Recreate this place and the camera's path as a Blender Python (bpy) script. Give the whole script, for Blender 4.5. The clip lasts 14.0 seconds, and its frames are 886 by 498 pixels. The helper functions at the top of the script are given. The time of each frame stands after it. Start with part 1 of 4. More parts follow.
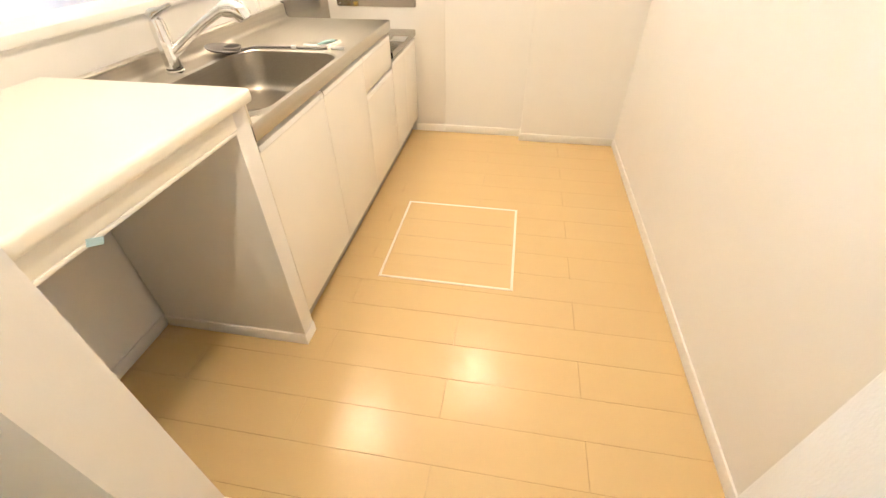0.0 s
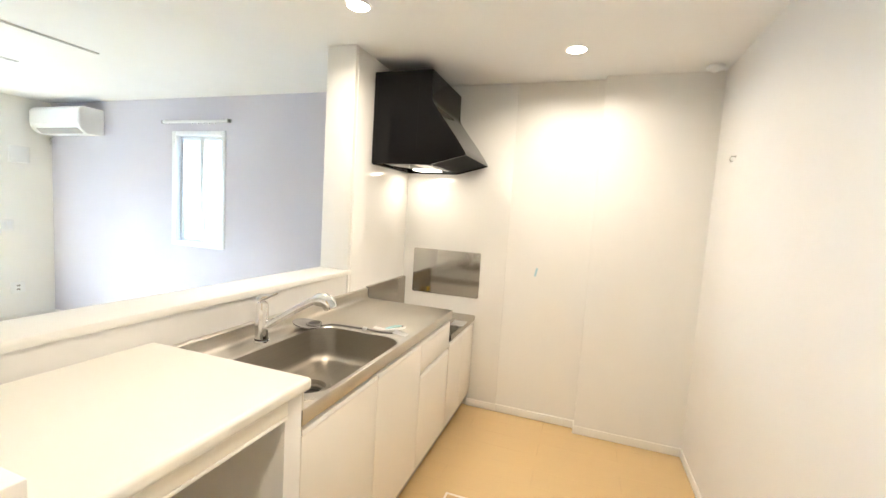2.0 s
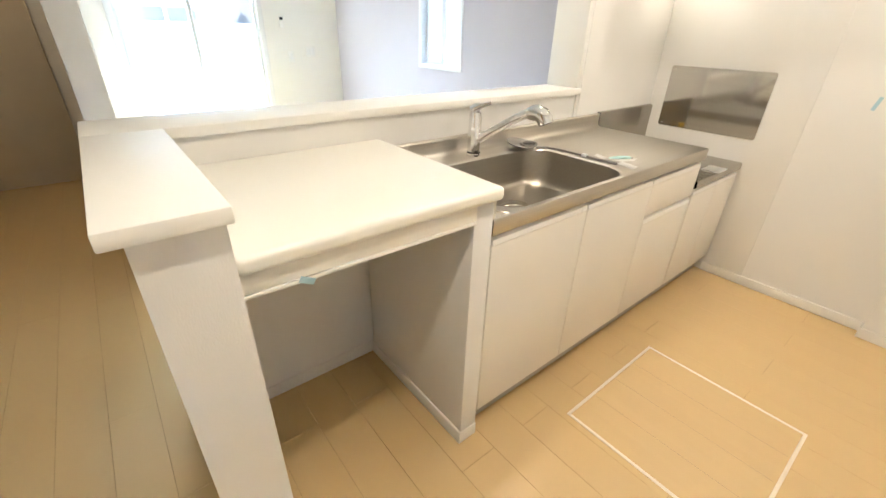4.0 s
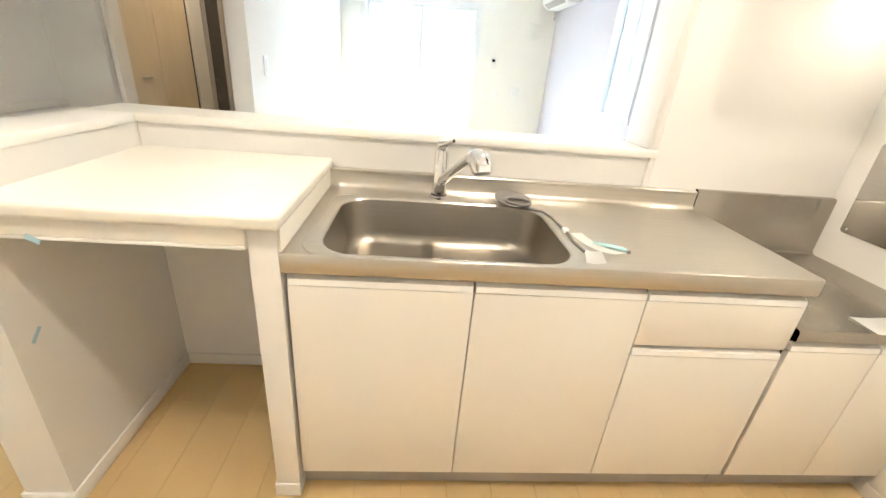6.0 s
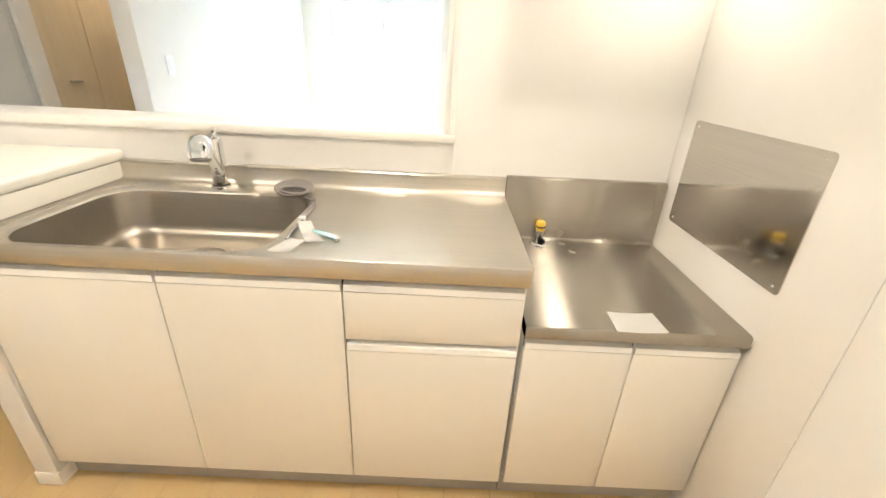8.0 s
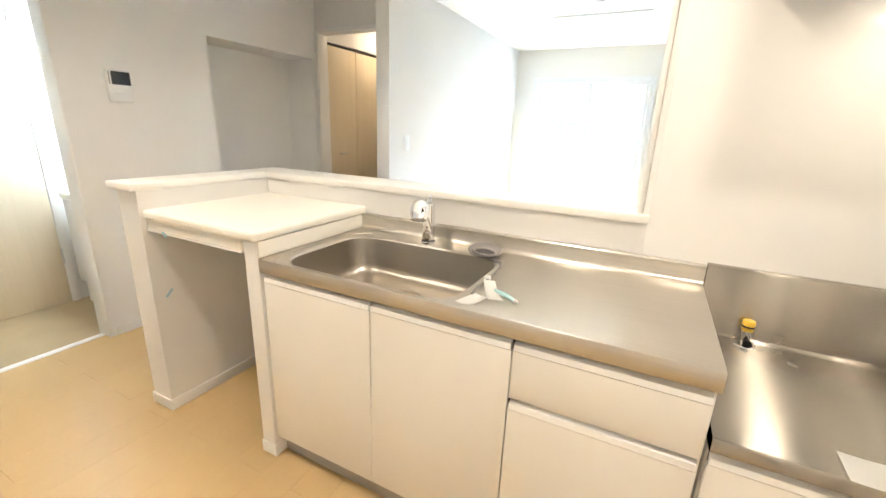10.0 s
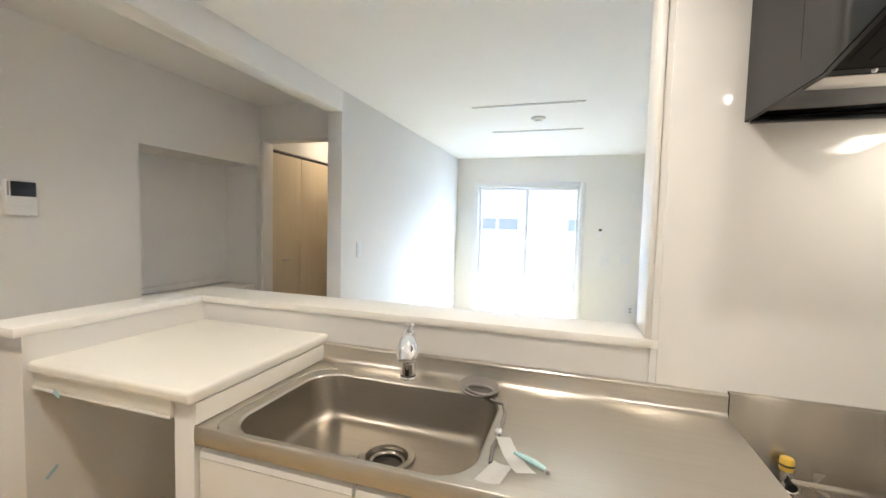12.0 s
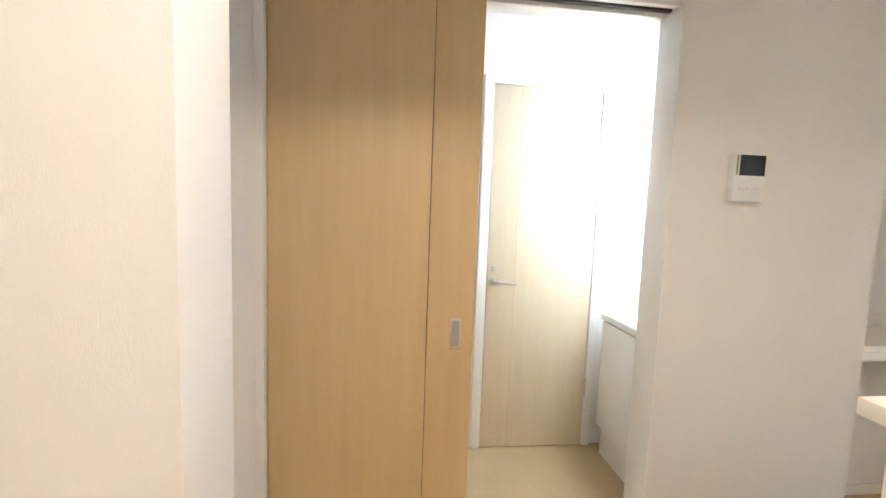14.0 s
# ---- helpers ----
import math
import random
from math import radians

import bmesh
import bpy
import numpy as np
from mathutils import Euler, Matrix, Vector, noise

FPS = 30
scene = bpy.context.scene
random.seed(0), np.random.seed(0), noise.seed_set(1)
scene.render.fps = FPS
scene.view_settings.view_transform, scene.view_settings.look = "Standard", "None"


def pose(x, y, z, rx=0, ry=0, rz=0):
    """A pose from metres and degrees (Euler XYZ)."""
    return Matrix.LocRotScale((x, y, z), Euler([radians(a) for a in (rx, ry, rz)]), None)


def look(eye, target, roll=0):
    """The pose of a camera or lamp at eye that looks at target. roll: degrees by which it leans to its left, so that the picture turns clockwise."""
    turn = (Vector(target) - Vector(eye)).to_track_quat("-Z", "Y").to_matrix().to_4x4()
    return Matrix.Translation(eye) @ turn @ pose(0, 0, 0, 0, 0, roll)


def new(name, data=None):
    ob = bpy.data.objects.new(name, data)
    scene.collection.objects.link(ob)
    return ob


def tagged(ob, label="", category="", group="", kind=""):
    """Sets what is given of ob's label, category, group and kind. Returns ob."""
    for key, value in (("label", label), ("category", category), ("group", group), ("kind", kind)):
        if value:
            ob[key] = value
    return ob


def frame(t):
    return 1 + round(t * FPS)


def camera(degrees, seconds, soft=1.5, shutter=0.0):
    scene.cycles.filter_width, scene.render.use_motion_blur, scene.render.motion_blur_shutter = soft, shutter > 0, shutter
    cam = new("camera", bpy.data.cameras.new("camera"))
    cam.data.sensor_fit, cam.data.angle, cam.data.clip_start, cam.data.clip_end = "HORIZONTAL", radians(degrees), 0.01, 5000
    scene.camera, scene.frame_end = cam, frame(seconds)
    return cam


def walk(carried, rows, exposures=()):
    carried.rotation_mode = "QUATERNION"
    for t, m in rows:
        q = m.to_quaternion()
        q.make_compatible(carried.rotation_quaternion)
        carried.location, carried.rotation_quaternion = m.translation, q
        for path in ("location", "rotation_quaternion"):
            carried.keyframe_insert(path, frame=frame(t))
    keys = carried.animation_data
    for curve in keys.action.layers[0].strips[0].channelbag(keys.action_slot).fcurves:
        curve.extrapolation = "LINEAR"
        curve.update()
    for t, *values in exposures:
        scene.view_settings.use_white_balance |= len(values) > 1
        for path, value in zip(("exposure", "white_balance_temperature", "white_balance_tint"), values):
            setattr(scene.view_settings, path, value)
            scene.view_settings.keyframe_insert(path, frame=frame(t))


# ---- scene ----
PATH = [
    (0, (-0.974, -0.7, 1.309), (0.545, -0.429, 0.036), -0.6),
    (0.5, (-1.005, -0.74, 1.317), (0.591, -0.243, 0.219), -0.7),
    (1, (-0.982, -0.746, 1.392), (0.776, -0.155, 0.645), 0.9),
    (1.5, (-0.979, -0.735, 1.434), (0.865, -0.101, 0.991), 2.1),
    (2, (-0.952, -0.723, 1.456), (0.931, -0.076, 1.276), 3.6),
    (2.5, (-0.979, -0.749, 1.43), (0.854, -0.068, 1.012), 2.2),
    (3, (-0.976, -0.738, 1.384), (0.661, 0.09, 0.587), 2.1),
    (3.5, (-0.918, -0.706, 1.339), (0.519, 0.315, 0.395), 2.9),
    (3.7, (-0.865, -0.695, 1.327), (0.453, 0.467, 0.371), 2.3),
    (5.8, (0.204, -0.9, 1.292), (0.387, 0.909, 0.458), 5.6),
    (6, (0.309, -0.897, 1.299), (0.467, 0.922, 0.482), 5.0),
    (6.5, (0.597, -0.9, 1.306), (0.663, 0.897, 0.431), 4.8),
    (7, (0.871, -0.856, 1.287), (0.998, 0.926, 0.386), 3.2),
    (7.2, (0.965, -0.831, 1.286), (1.126, 0.94, 0.371), 3.9),
    (9.3, (1.255, -0.947, 1.331), (0.655, 0.862, 0.726), 1.7),
    (9.5, (1.242, -0.945, 1.33), (0.553, 0.836, 0.735), 1.8),
    (10, (1.199, -0.943, 1.331), (0.346, 0.775, 0.765), 2.2),
    (10.5, (1.166, -0.913, 1.322), (0.294, 0.79, 0.739), 2.6),
    (11, (1.099, -0.84, 1.386), (0.474, 1.045, 1.152), 4.3),
    (11.5, (1.068, -0.824, 1.429), (0.698, 1.141, 1.388), 3.5),
    (12, (0.945, -0.816, 1.416), (0.339, 1.086, 1.298), 1.5),
    (12.5, (0.681, -0.752, 1.392), (-0.487, 0.86, 1.209), 1.3),
    (13, (0.385, -0.738, 1.382), (-1.202, 0.442, 1.086), 2.0),
    (13.5, (0.035, -0.747, 1.362), (-1.814, 0.002, 1.226), 1.0),
    (14, (-0.276, -0.772, 1.332), (-2.255, -0.545, 1.155), 2.0),
]
# exposure follows the bright living room coming in and out of view
EXPOSURES = [(0.0, 2.6, 6600, 15), (0.5, 2.78, 6350, 13), (1.5, 2.6, 6150, 13), (2.1, 2.36, 5950, 12), (3.0, 2.21, 5920, 12), (3.5, 2.22, 5980, 12), (6.5, 2.58, 6000, 12), (9.5, 2.52, 6000, 13), (10.5, 2.42, 5980, 14),
             (11.5, 2.05, 5900, 14), (12.5, 1.86, 5750, 13), (13.5, 2.08, 6100, 15), (14.0, 2.27, 6200, 18)]
cam = camera(94.4, 14.0)
walk(cam, [(t, look(eye, target, roll)) for t, eye, target, roll in PATH], EXPOSURES)

# ---- world, sun and lamps ----
SKY, SUN = 0.09, 2.4
WARM = (1.0, 0.86, 0.66)
COOL = (0.65, 0.82, 1.0)
DOWNLIGHT_W, HOOD_W, WINDOW_W, SIDE_W, VANITY_W, ENTRY_W = 2.9, 0.28, 900.0, 45.0, 4.2, 1.1
world = bpy.data.worlds.new("World")
scene.world = world
world.use_nodes = True
wn = world.node_tree
sky = wn.nodes.new("ShaderNodeTexSky")
sky.sky_type, sky.sun_disc = "NISHITA", False
sky.sun_elevation, sky.sun_rotation = radians(53), radians(210)
wn.links.new(sky.outputs[0], wn.nodes["Background"].inputs[0])
wn.nodes["Background"].inputs[1].default_value = SKY


def lamp(name, kind, m, watts, color, size=0.1, size_y=None, cone=None, blend=0.5):
    data = bpy.data.lights.new(name, kind)
    data.energy, data.color = watts, color
    if kind == "AREA":
        data.shape, data.size, data.size_y = "RECTANGLE", size, size_y or size
    elif kind == "SUN":
        data.angle = size
    else:
        data.shadow_soft_size = size
    if cone:
        data.spot_size, data.spot_blend = radians(cone), blend
    ob = new(name, data)
    ob.matrix_world = m
    return ob


lamp("sun", "SUN", look((-4, -7, 11), (0, 0, 0)), SUN, (1.0, 0.98, 0.95), radians(0.5))
# sky light through the terrace window and the side window
lamp("window_skylight", "AREA", look((0.3, 8.2, 4.2), (0.3, 4.2, 0.9)), WINDOW_W, COOL, 6.0, 3.4)
lamp("side_skylight", "AREA", look((3.4, 2.8, 2.9), (1.8, 2.8, 1.3)), SIDE_W, COOL, 1.6, 1.2)
lamp("vanity_light", "AREA", look((-2.0, 0.62, 1.85), (-2.25, -0.3, 0.9)), VANITY_W, (0.74, 0.91, 1.0), 0.5, 0.12)
DOWNLIGHTS = [(1.46, -0.59, 0.84), (0.78, 0.36, 0.78), (-0.46, -0.60, 1.0)]
for dx, dy, share in DOWNLIGHTS:
    bulb = lamp("downlight_lamp", "AREA", pose(dx, dy, 2.3745), DOWNLIGHT_W * share, WARM, 0.096).data
    bulb.shape, bulb.spread = "DISK", radians(158)
lamp("entrance_lamp", "AREA", pose(-1.35, 3.0, 2.3745), ENTRY_W, (1.0, 0.76, 0.46), 0.096).data.shape = "DISK"
lamp("hood_lamp_light", "AREA", pose(1.81, 0.40, 1.7345), HOOD_W, (1.0, 0.86, 0.62), 0.09, 0.16)

# ---- materials ----


class Nodes:
    """Short hand for a material's node tree."""

    def __init__(self, name):
        self.mat = bpy.data.materials.new(name)
        self.mat.use_nodes = True
        self.tree = self.mat.node_tree
        self.bsdf = self.tree.nodes["Principled BSDF"]

    def add(self, kind, **values):
        node = self.tree.nodes.new(kind)
        for key, value in values.items():
            node.inputs[key.replace("_", " ")].default_value = value
        return node

    def link(self, a, b):
        self.tree.links.new(a, b)

    def coords(self, stretch):
        geo = self.tree.nodes.new("ShaderNodeNewGeometry")
        mapping = self.tree.nodes.new("ShaderNodeMapping")
        mapping.inputs["Scale"].default_value = stretch
        self.link(geo.outputs["Position"], mapping.inputs["Vector"])
        return mapping.outputs[0]

    def noise(self, vector, scale, detail=4.0, rough=0.55):
        node = self.add("ShaderNodeTexNoise", Scale=scale, Detail=detail, Roughness=rough)
        self.link(vector, node.inputs["Vector"])
        return node.outputs["Fac"]

    def ramp(self, fac, dark, light, a=0.3, b=0.7):
        node = self.tree.nodes.new("ShaderNodeValToRGB")
        node.color_ramp.elements[0].position, node.color_ramp.elements[0].color = a, (*dark, 1)
        node.color_ramp.elements[1].position, node.color_ramp.elements[1].color = b, (*light, 1)
        self.link(fac, node.inputs[0])
        return node.outputs[0]

    def span(self, fac, low, high):
        node = self.add("ShaderNodeMapRange", To_Min=low, To_Max=high)
        self.link(fac, node.inputs["Value"])
        return node.outputs[0]

    def bump(self, height, strength, distance=0.001):
        node = self.add("ShaderNodeBump", Strength=strength, Distance=distance)
        self.link(height, node.inputs["Height"])
        self.link(node.outputs[0], self.bsdf.inputs["Normal"])


def surface(name, color, rough, metal=0.0, vary=0.05, grain=300.0, relief=0.15, stretch=(1, 1, 1), blotch=2.5, rough_vary=0.08, coat=0.0):
    """A surface with grain and blotches: the colour varies by vary, the gloss by rough_vary."""
    n = Nodes(name)
    v = n.coords(stretch)
    big, fine = n.noise(v, blotch, 3), n.noise(v, grain, 2)
    dark, light = tuple(c * (1 - vary) for c in color), tuple(min(1, c * (1 + vary * 0.4)) for c in color)
    n.link(n.ramp(big, dark, light), n.bsdf.inputs["Base Color"])
    n.link(n.span(n.noise(v, blotch * 4, 4), max(0.02, rough - rough_vary), rough + rough_vary), n.bsdf.inputs["Roughness"])
    n.bsdf.inputs["Metallic"].default_value = metal
    n.bsdf.inputs["Coat Weight"].default_value = coat
    if relief:
        n.bump(fine, relief)
    return n.mat


def wood(name, dark, light, along, rough=0.35, piece=0.0, grain=1.0, relief=0.1, gloss_vary=1.0):
    """Wood grain along one axis; piece: how much each piece differs."""
    n = Nodes(name)
    stretch = [28.0 * grain] * 3
    stretch[along] = 1.6 * grain
    info = n.tree.nodes.new("ShaderNodeObjectInfo")
    shift = n.add("ShaderNodeVectorMath")
    shift.operation = "ADD"
    n.link(n.coords(tuple(stretch)), shift.inputs[0])
    spread = n.tree.nodes.new("ShaderNodeMath")
    spread.operation = "MULTIPLY"
    spread.inputs[1].default_value = 40.0 if piece else 0.0
    n.link(info.outputs["Random"], spread.inputs[0])
    n.link(spread.outputs[0], shift.inputs[1])
    v = shift.outputs[0]
    fibre = n.noise(v, 1.0, 6, 0.62)
    base = n.ramp(fibre, dark, light, 0.28, 0.75)
    tone = n.add("ShaderNodeHueSaturation")
    n.link(base, tone.inputs["Color"])
    n.link(n.span(info.outputs["Random"], 1 - piece, 1 + piece), tone.inputs["Value"])
    n.link(tone.outputs[0], n.bsdf.inputs["Base Color"])
    n.link(n.span(n.noise(v, 0.4, 3), rough - 0.02 * gloss_vary, rough + 0.03 * gloss_vary), n.bsdf.inputs["Roughness"])
    n.bump(n.noise(v, 3.0, 3), relief, 0.0006)
    return n.mat


def steel(name, color, rough, along, wear=0.06, aniso=0.75, turn=0.25):
    """Brushed stainless steel, with hairlines along one axis and cloudy wear."""
    n = Nodes(name)
    stretch = [160.0] * 3
    stretch[along] = 2.0
    hair = n.noise(n.coords(tuple(stretch)), 1.0, 2)
    cloud = n.noise(n.coords((1, 1, 1)), 5.0, 3)
    n.link(n.ramp(hair, tuple(c * 0.93 for c in color), color), n.bsdf.inputs["Base Color"])
    n.link(n.span(cloud, rough - wear, rough + wear), n.bsdf.inputs["Roughness"])
    n.bsdf.inputs["Metallic"].default_value = 1.0
    n.bsdf.inputs["Anisotropic"].default_value = aniso
    line = n.tree.nodes.new("ShaderNodeCombineXYZ")
    line.inputs[along].default_value = 1.0
    n.link(line.outputs[0], n.bsdf.inputs["Tangent"])
    n.bsdf.inputs["Anisotropic Rotation"].default_value = turn
    return n.mat


def wallpaper(name, color):
    """Woven vinyl wallpaper: fine raised weave and faint soiling."""
    n = Nodes(name)
    v = n.coords((1, 1, 1))
    weave = n.noise(n.coords((420, 420, 130)), 1.0, 3)
    soil = n.noise(v, 1.3, 4)
    n.link(n.ramp(soil, tuple(c * 0.965 for c in color), color, 0.25, 0.6), n.bsdf.inputs["Base Color"])
    n.bsdf.inputs["Roughness"].default_value = 0.72
    n.bump(weave, 0.35, 0.0012)
    return n.mat


def glowing(name, color, strength):
    n = Nodes(name)
    n.bsdf.inputs["Base Color"].default_value = (*color, 1)
    n.bsdf.inputs["Emission Color"].default_value = (*color, 1)
    n.bsdf.inputs["Emission Strength"].default_value = strength
    return n.mat


def clear_glass(name, rough=0.0, tint=(0.97, 0.99, 0.99)):
    n = Nodes(name)
    n.bsdf.inputs["Base Color"].default_value = (*tint, 1)
    n.bsdf.inputs["Roughness"].default_value = rough
    n.bsdf.inputs["Transmission Weight"].default_value = 1.0
    n.bsdf.inputs["IOR"].default_value = 1.45
    return n.mat


M_WALL = wallpaper("white_wallpaper", (0.80, 0.785, 0.755))
M_MAUVE = wallpaper("mauve_wallpaper", (0.56, 0.535, 0.585))
M_CEIL = wallpaper("ceiling_paper", (0.82, 0.815, 0.80))
M_TRIM = surface("white_trim", (0.82, 0.80, 0.76), 0.4, vary=0.03, relief=0.05)
M_CAP = surface("white_cap_board", (0.84, 0.82, 0.77), 0.38, vary=0.025, relief=0.0)
M_COUNTER = surface("cream_counter_laminate", (0.83, 0.80, 0.72), 0.32, vary=0.025, relief=0.0, rough_vary=0.03)
M_PANEL = surface("gloss_kitchen_panel", (0.80, 0.785, 0.755), 0.05, vary=0.02, grain=14, relief=0.004, rough_vary=0.012)
M_CABINET = surface("cream_cabinet_film", (0.80, 0.765, 0.70), 0.42, vary=0.025, grain=500, relief=0.08)
M_PULL = surface("pale_finger_pull", (0.86, 0.845, 0.81), 0.3, vary=0.02, relief=0.02)
M_KICK = surface("grey_toe_kick", (0.42, 0.39, 0.35), 0.5, vary=0.1)
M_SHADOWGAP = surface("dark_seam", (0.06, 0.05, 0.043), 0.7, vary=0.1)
M_STEEL = steel("brushed_steel", (0.60, 0.565, 0.505), 0.33, 0, 0.008, 0.6)
M_STEEL_HOB = steel("polished_hob_steel", (0.46, 0.425, 0.37), 0.27, 0, 0.01, 1.0)
# counter steel darkened: the bowl's shade and dim reflections are put into its colour
M_STEEL_SHADED = steel("shaded_satin_steel", (0.40, 0.365, 0.31), 0.36, 0, 0.04, 0.3)
M_STEEL_PLATE = steel("polished_steel_plate", (0.62, 0.60, 0.56), 0.09, 1, 0.02, 0.2)
M_CHROME = surface("chrome", (0.86, 0.86, 0.87), 0.05, 1.0, vary=0.02, relief=0.0, rough_vary=0.02)
M_SATIN = surface("satin_nickel", (0.62, 0.60, 0.57), 0.3, 1.0, vary=0.04, relief=0.03)
M_BLACK = surface("black_enamel", (0.008, 0.0075, 0.0075), 0.07, vary=0.2, grain=120, relief=0.02, rough_vary=0.04)
M_BLACK.node_tree.nodes["Principled BSDF"].inputs["Specular IOR Level"].default_value = 0.22
M_BLACKMATT = surface("black_filter", (0.008, 0.008, 0.008), 0.6, vary=0.3, relief=0.2)
M_BLACKMATT.node_tree.nodes["Principled BSDF"].inputs["Specular IOR Level"].default_value = 0.15
M_GREY_PLASTIC = surface("grey_plastic", (0.36, 0.34, 0.32), 0.45, vary=0.08)
M_COVER = surface("taupe_rubber", (0.21, 0.195, 0.18), 0.5, vary=0.1)
M_PLASTIC = surface("white_plastic", (0.80, 0.80, 0.79), 0.35, vary=0.02, relief=0.03)
M_DARKSCREEN = surface("dark_screen", (0.02, 0.022, 0.026), 0.12, vary=0.1, relief=0.0)
M_PAPER = surface("white_paper", (0.86, 0.85, 0.82), 0.7, vary=0.03, grain=900, relief=0.1)
M_TEAL = surface("teal_plastic", (0.42, 0.64, 0.64), 0.25, vary=0.05)
M_TAPE = surface("blue_masking_tape", (0.42, 0.62, 0.70), 0.65, vary=0.08, grain=600)
M_YELLOW = surface("yellow_cap", (0.80, 0.52, 0.06), 0.35, vary=0.1)
M_FLOOR = wood("maple_floor_board", (0.615, 0.438, 0.208), (0.625, 0.448, 0.2145), 1, rough=0.27, piece=0.004, grain=0.4, relief=0.005, gloss_vary=0.2)
M_FLOORGAP = surface("floor_joint", (0.40, 0.28, 0.14), 0.7, vary=0.2)
M_HATCH = wood("maple_hatch_lid", (0.615, 0.440, 0.215), (0.640, 0.465, 0.232), 1, rough=0.25, piece=0.01, grain=0.7)
M_HATCHFRAME = surface("pale_hatch_edging", (0.78, 0.70, 0.55), 0.35, vary=0.04)
M_DOOR = wood("maple_door_skin", (0.57, 0.41, 0.215), (0.63, 0.465, 0.255), 2, rough=0.42, grain=0.8)
M_PALEDOOR = wood("pale_maple_door_skin", (0.68, 0.57, 0.40), (0.73, 0.625, 0.455), 2, rough=0.42, grain=0.8)
M_VINYL = surface("beige_vinyl_floor", (0.42, 0.315, 0.17), 0.42, vary=0.06, grain=90, blotch=6)
M_ALU = surface("white_aluminium", (0.78, 0.79, 0.80), 0.35, 0.2, vary=0.03)
M_GLASS = clear_glass("window_glass")
M_FROST = clear_glass("obscure_glass", 0.35, (0.9, 0.96, 0.98))
M_LAMP = glowing("lamp_lens", (1.0, 0.88, 0.68), 8.0)
M_HOODLAMP = glowing("hood_lamp_lens", (1.0, 0.9, 0.72), 2.5)
M_TUBE = glowing("vanity_tube", (0.88, 0.96, 1.0), 10.0)
M_MIRROR = surface("mirror_silver", (0.9, 0.92, 0.92), 0.02, 1.0, vary=0.01, relief=0.0, rough_vary=0.0)
M_ASPHALT = surface("pale_concrete_yard", (0.50, 0.51, 0.51), 0.85, vary=0.12, grain=40, relief=0.4)
M_FACADE = surface("pale_siding", (0.62, 0.62, 0.60), 0.7, vary=0.05, grain=30, relief=0.2)
M_ROOF = surface("grey_roof", (0.10, 0.105, 0.115), 0.7, vary=0.15, grain=20, relief=0.3)
M_HOUSEPANE = surface("house_window_pane", (0.22, 0.25, 0.27), 0.06, vary=0.1, relief=0.0)
M_FENCE = surface("pale_grey_fence", (0.36, 0.45, 0.49), 0.5, vary=0.05)
M_FRONTDOOR = surface("pale_entrance_door", (0.60, 0.53, 0.42), 0.4, vary=0.06)
M_SIDELIGHT = surface("grey_side_light", (0.22, 0.21, 0.20), 0.25, vary=0.08)

# ---- building helpers ----


def box(bm, a, b, bevel=0.0, segments=2):
    """Adds a box from corner a to corner b, with rounded edges."""
    m = Matrix.LocRotScale([(p + q) / 2 for p, q in zip(a, b)], None, [abs(q - p) for p, q in zip(a, b)])
    made = bmesh.ops.create_cube(bm, size=1.0, matrix=m)
    if bevel:
        edges = list({e for v in made["verts"] for e in v.link_edges})
        bmesh.ops.bevel(bm, geom=edges, offset=bevel, segments=segments, profile=0.5, affect="EDGES")


def tube(bm, points, radii, sides=20, caps=True):
    """Adds a round tube along points, with a radius at each."""
    points = [Vector(p) for p in points]
    loops = []
    for i, p in enumerate(points):
        ahead = (points[min(i + 1, len(points) - 1)] - points[max(i - 1, 0)]).normalized()
        if ahead.length < 0.5 or (loops and ahead.dot(last) < -0.2):
            ahead = last
        last = ahead
        turn = ahead.to_track_quat("Z", "Y").to_matrix()
        loops.append([bm.verts.new(p + turn @ Vector((math.cos(k * math.tau / sides) * radii[i], math.sin(k * math.tau / sides) * radii[i], 0))) for k in range(sides)])
    for low, high in zip(loops, loops[1:]):
        for k in range(sides):
            bm.faces.new((low[k], low[(k + 1) % sides], high[(k + 1) % sides], high[k]))
    if caps:
        bm.faces.new(loops[0][::-1])
        bm.faces.new(loops[-1])


def prism(bm, outline, axis, low, high):
    """Adds an outline (pairs of the two other axes, in order) drawn out along an axis."""
    def place(pair, w):
        c = list(pair)
        c.insert(axis, w)
        return bm.verts.new(c)
    one, two = [place(p, low) for p in outline], [place(p, high) for p in outline]
    n = len(outline)
    bm.faces.new(one)
    bm.faces.new(two[::-1])
    for k in range(n):
        bm.faces.new((one[k], two[k], two[(k + 1) % n], one[(k + 1) % n]))


def mesh_of(name, bm, material):
    bmesh.ops.recalc_face_normals(bm, faces=bm.faces)
    me = bpy.data.meshes.new(name)
    bm.to_mesh(me)
    bm.free()
    me.materials.append(material)
    me.shade_smooth()
    me.set_sharp_from_angle(angle=radians(40))
    return me


def part(name, bm, material, parent, label=""):
    """Links a bmesh, in world coordinates, as one mesh under a thing or a part."""
    ob = new(name, mesh_of(name, bm, material))
    ob.parent = parent
    if parent.type == "EMPTY":
        ob.matrix_parent_inverse = Matrix.Translation(-parent.location)
    return tagged(ob, label)


def block(name, a, b, material, parent, bevel=0.002, label="", segments=2):
    bm = bmesh.new()
    box(bm, a, b, bevel, segments)
    return part(name, bm, material, parent, label)


def thing(name, at, label, category, group="", kind=""):
    """An Empty at a thing's base, to hold its parts."""
    ob = new(name)
    ob.location = at
    ob.empty_display_size = 0.05
    return tagged(ob, label, category, group, kind)


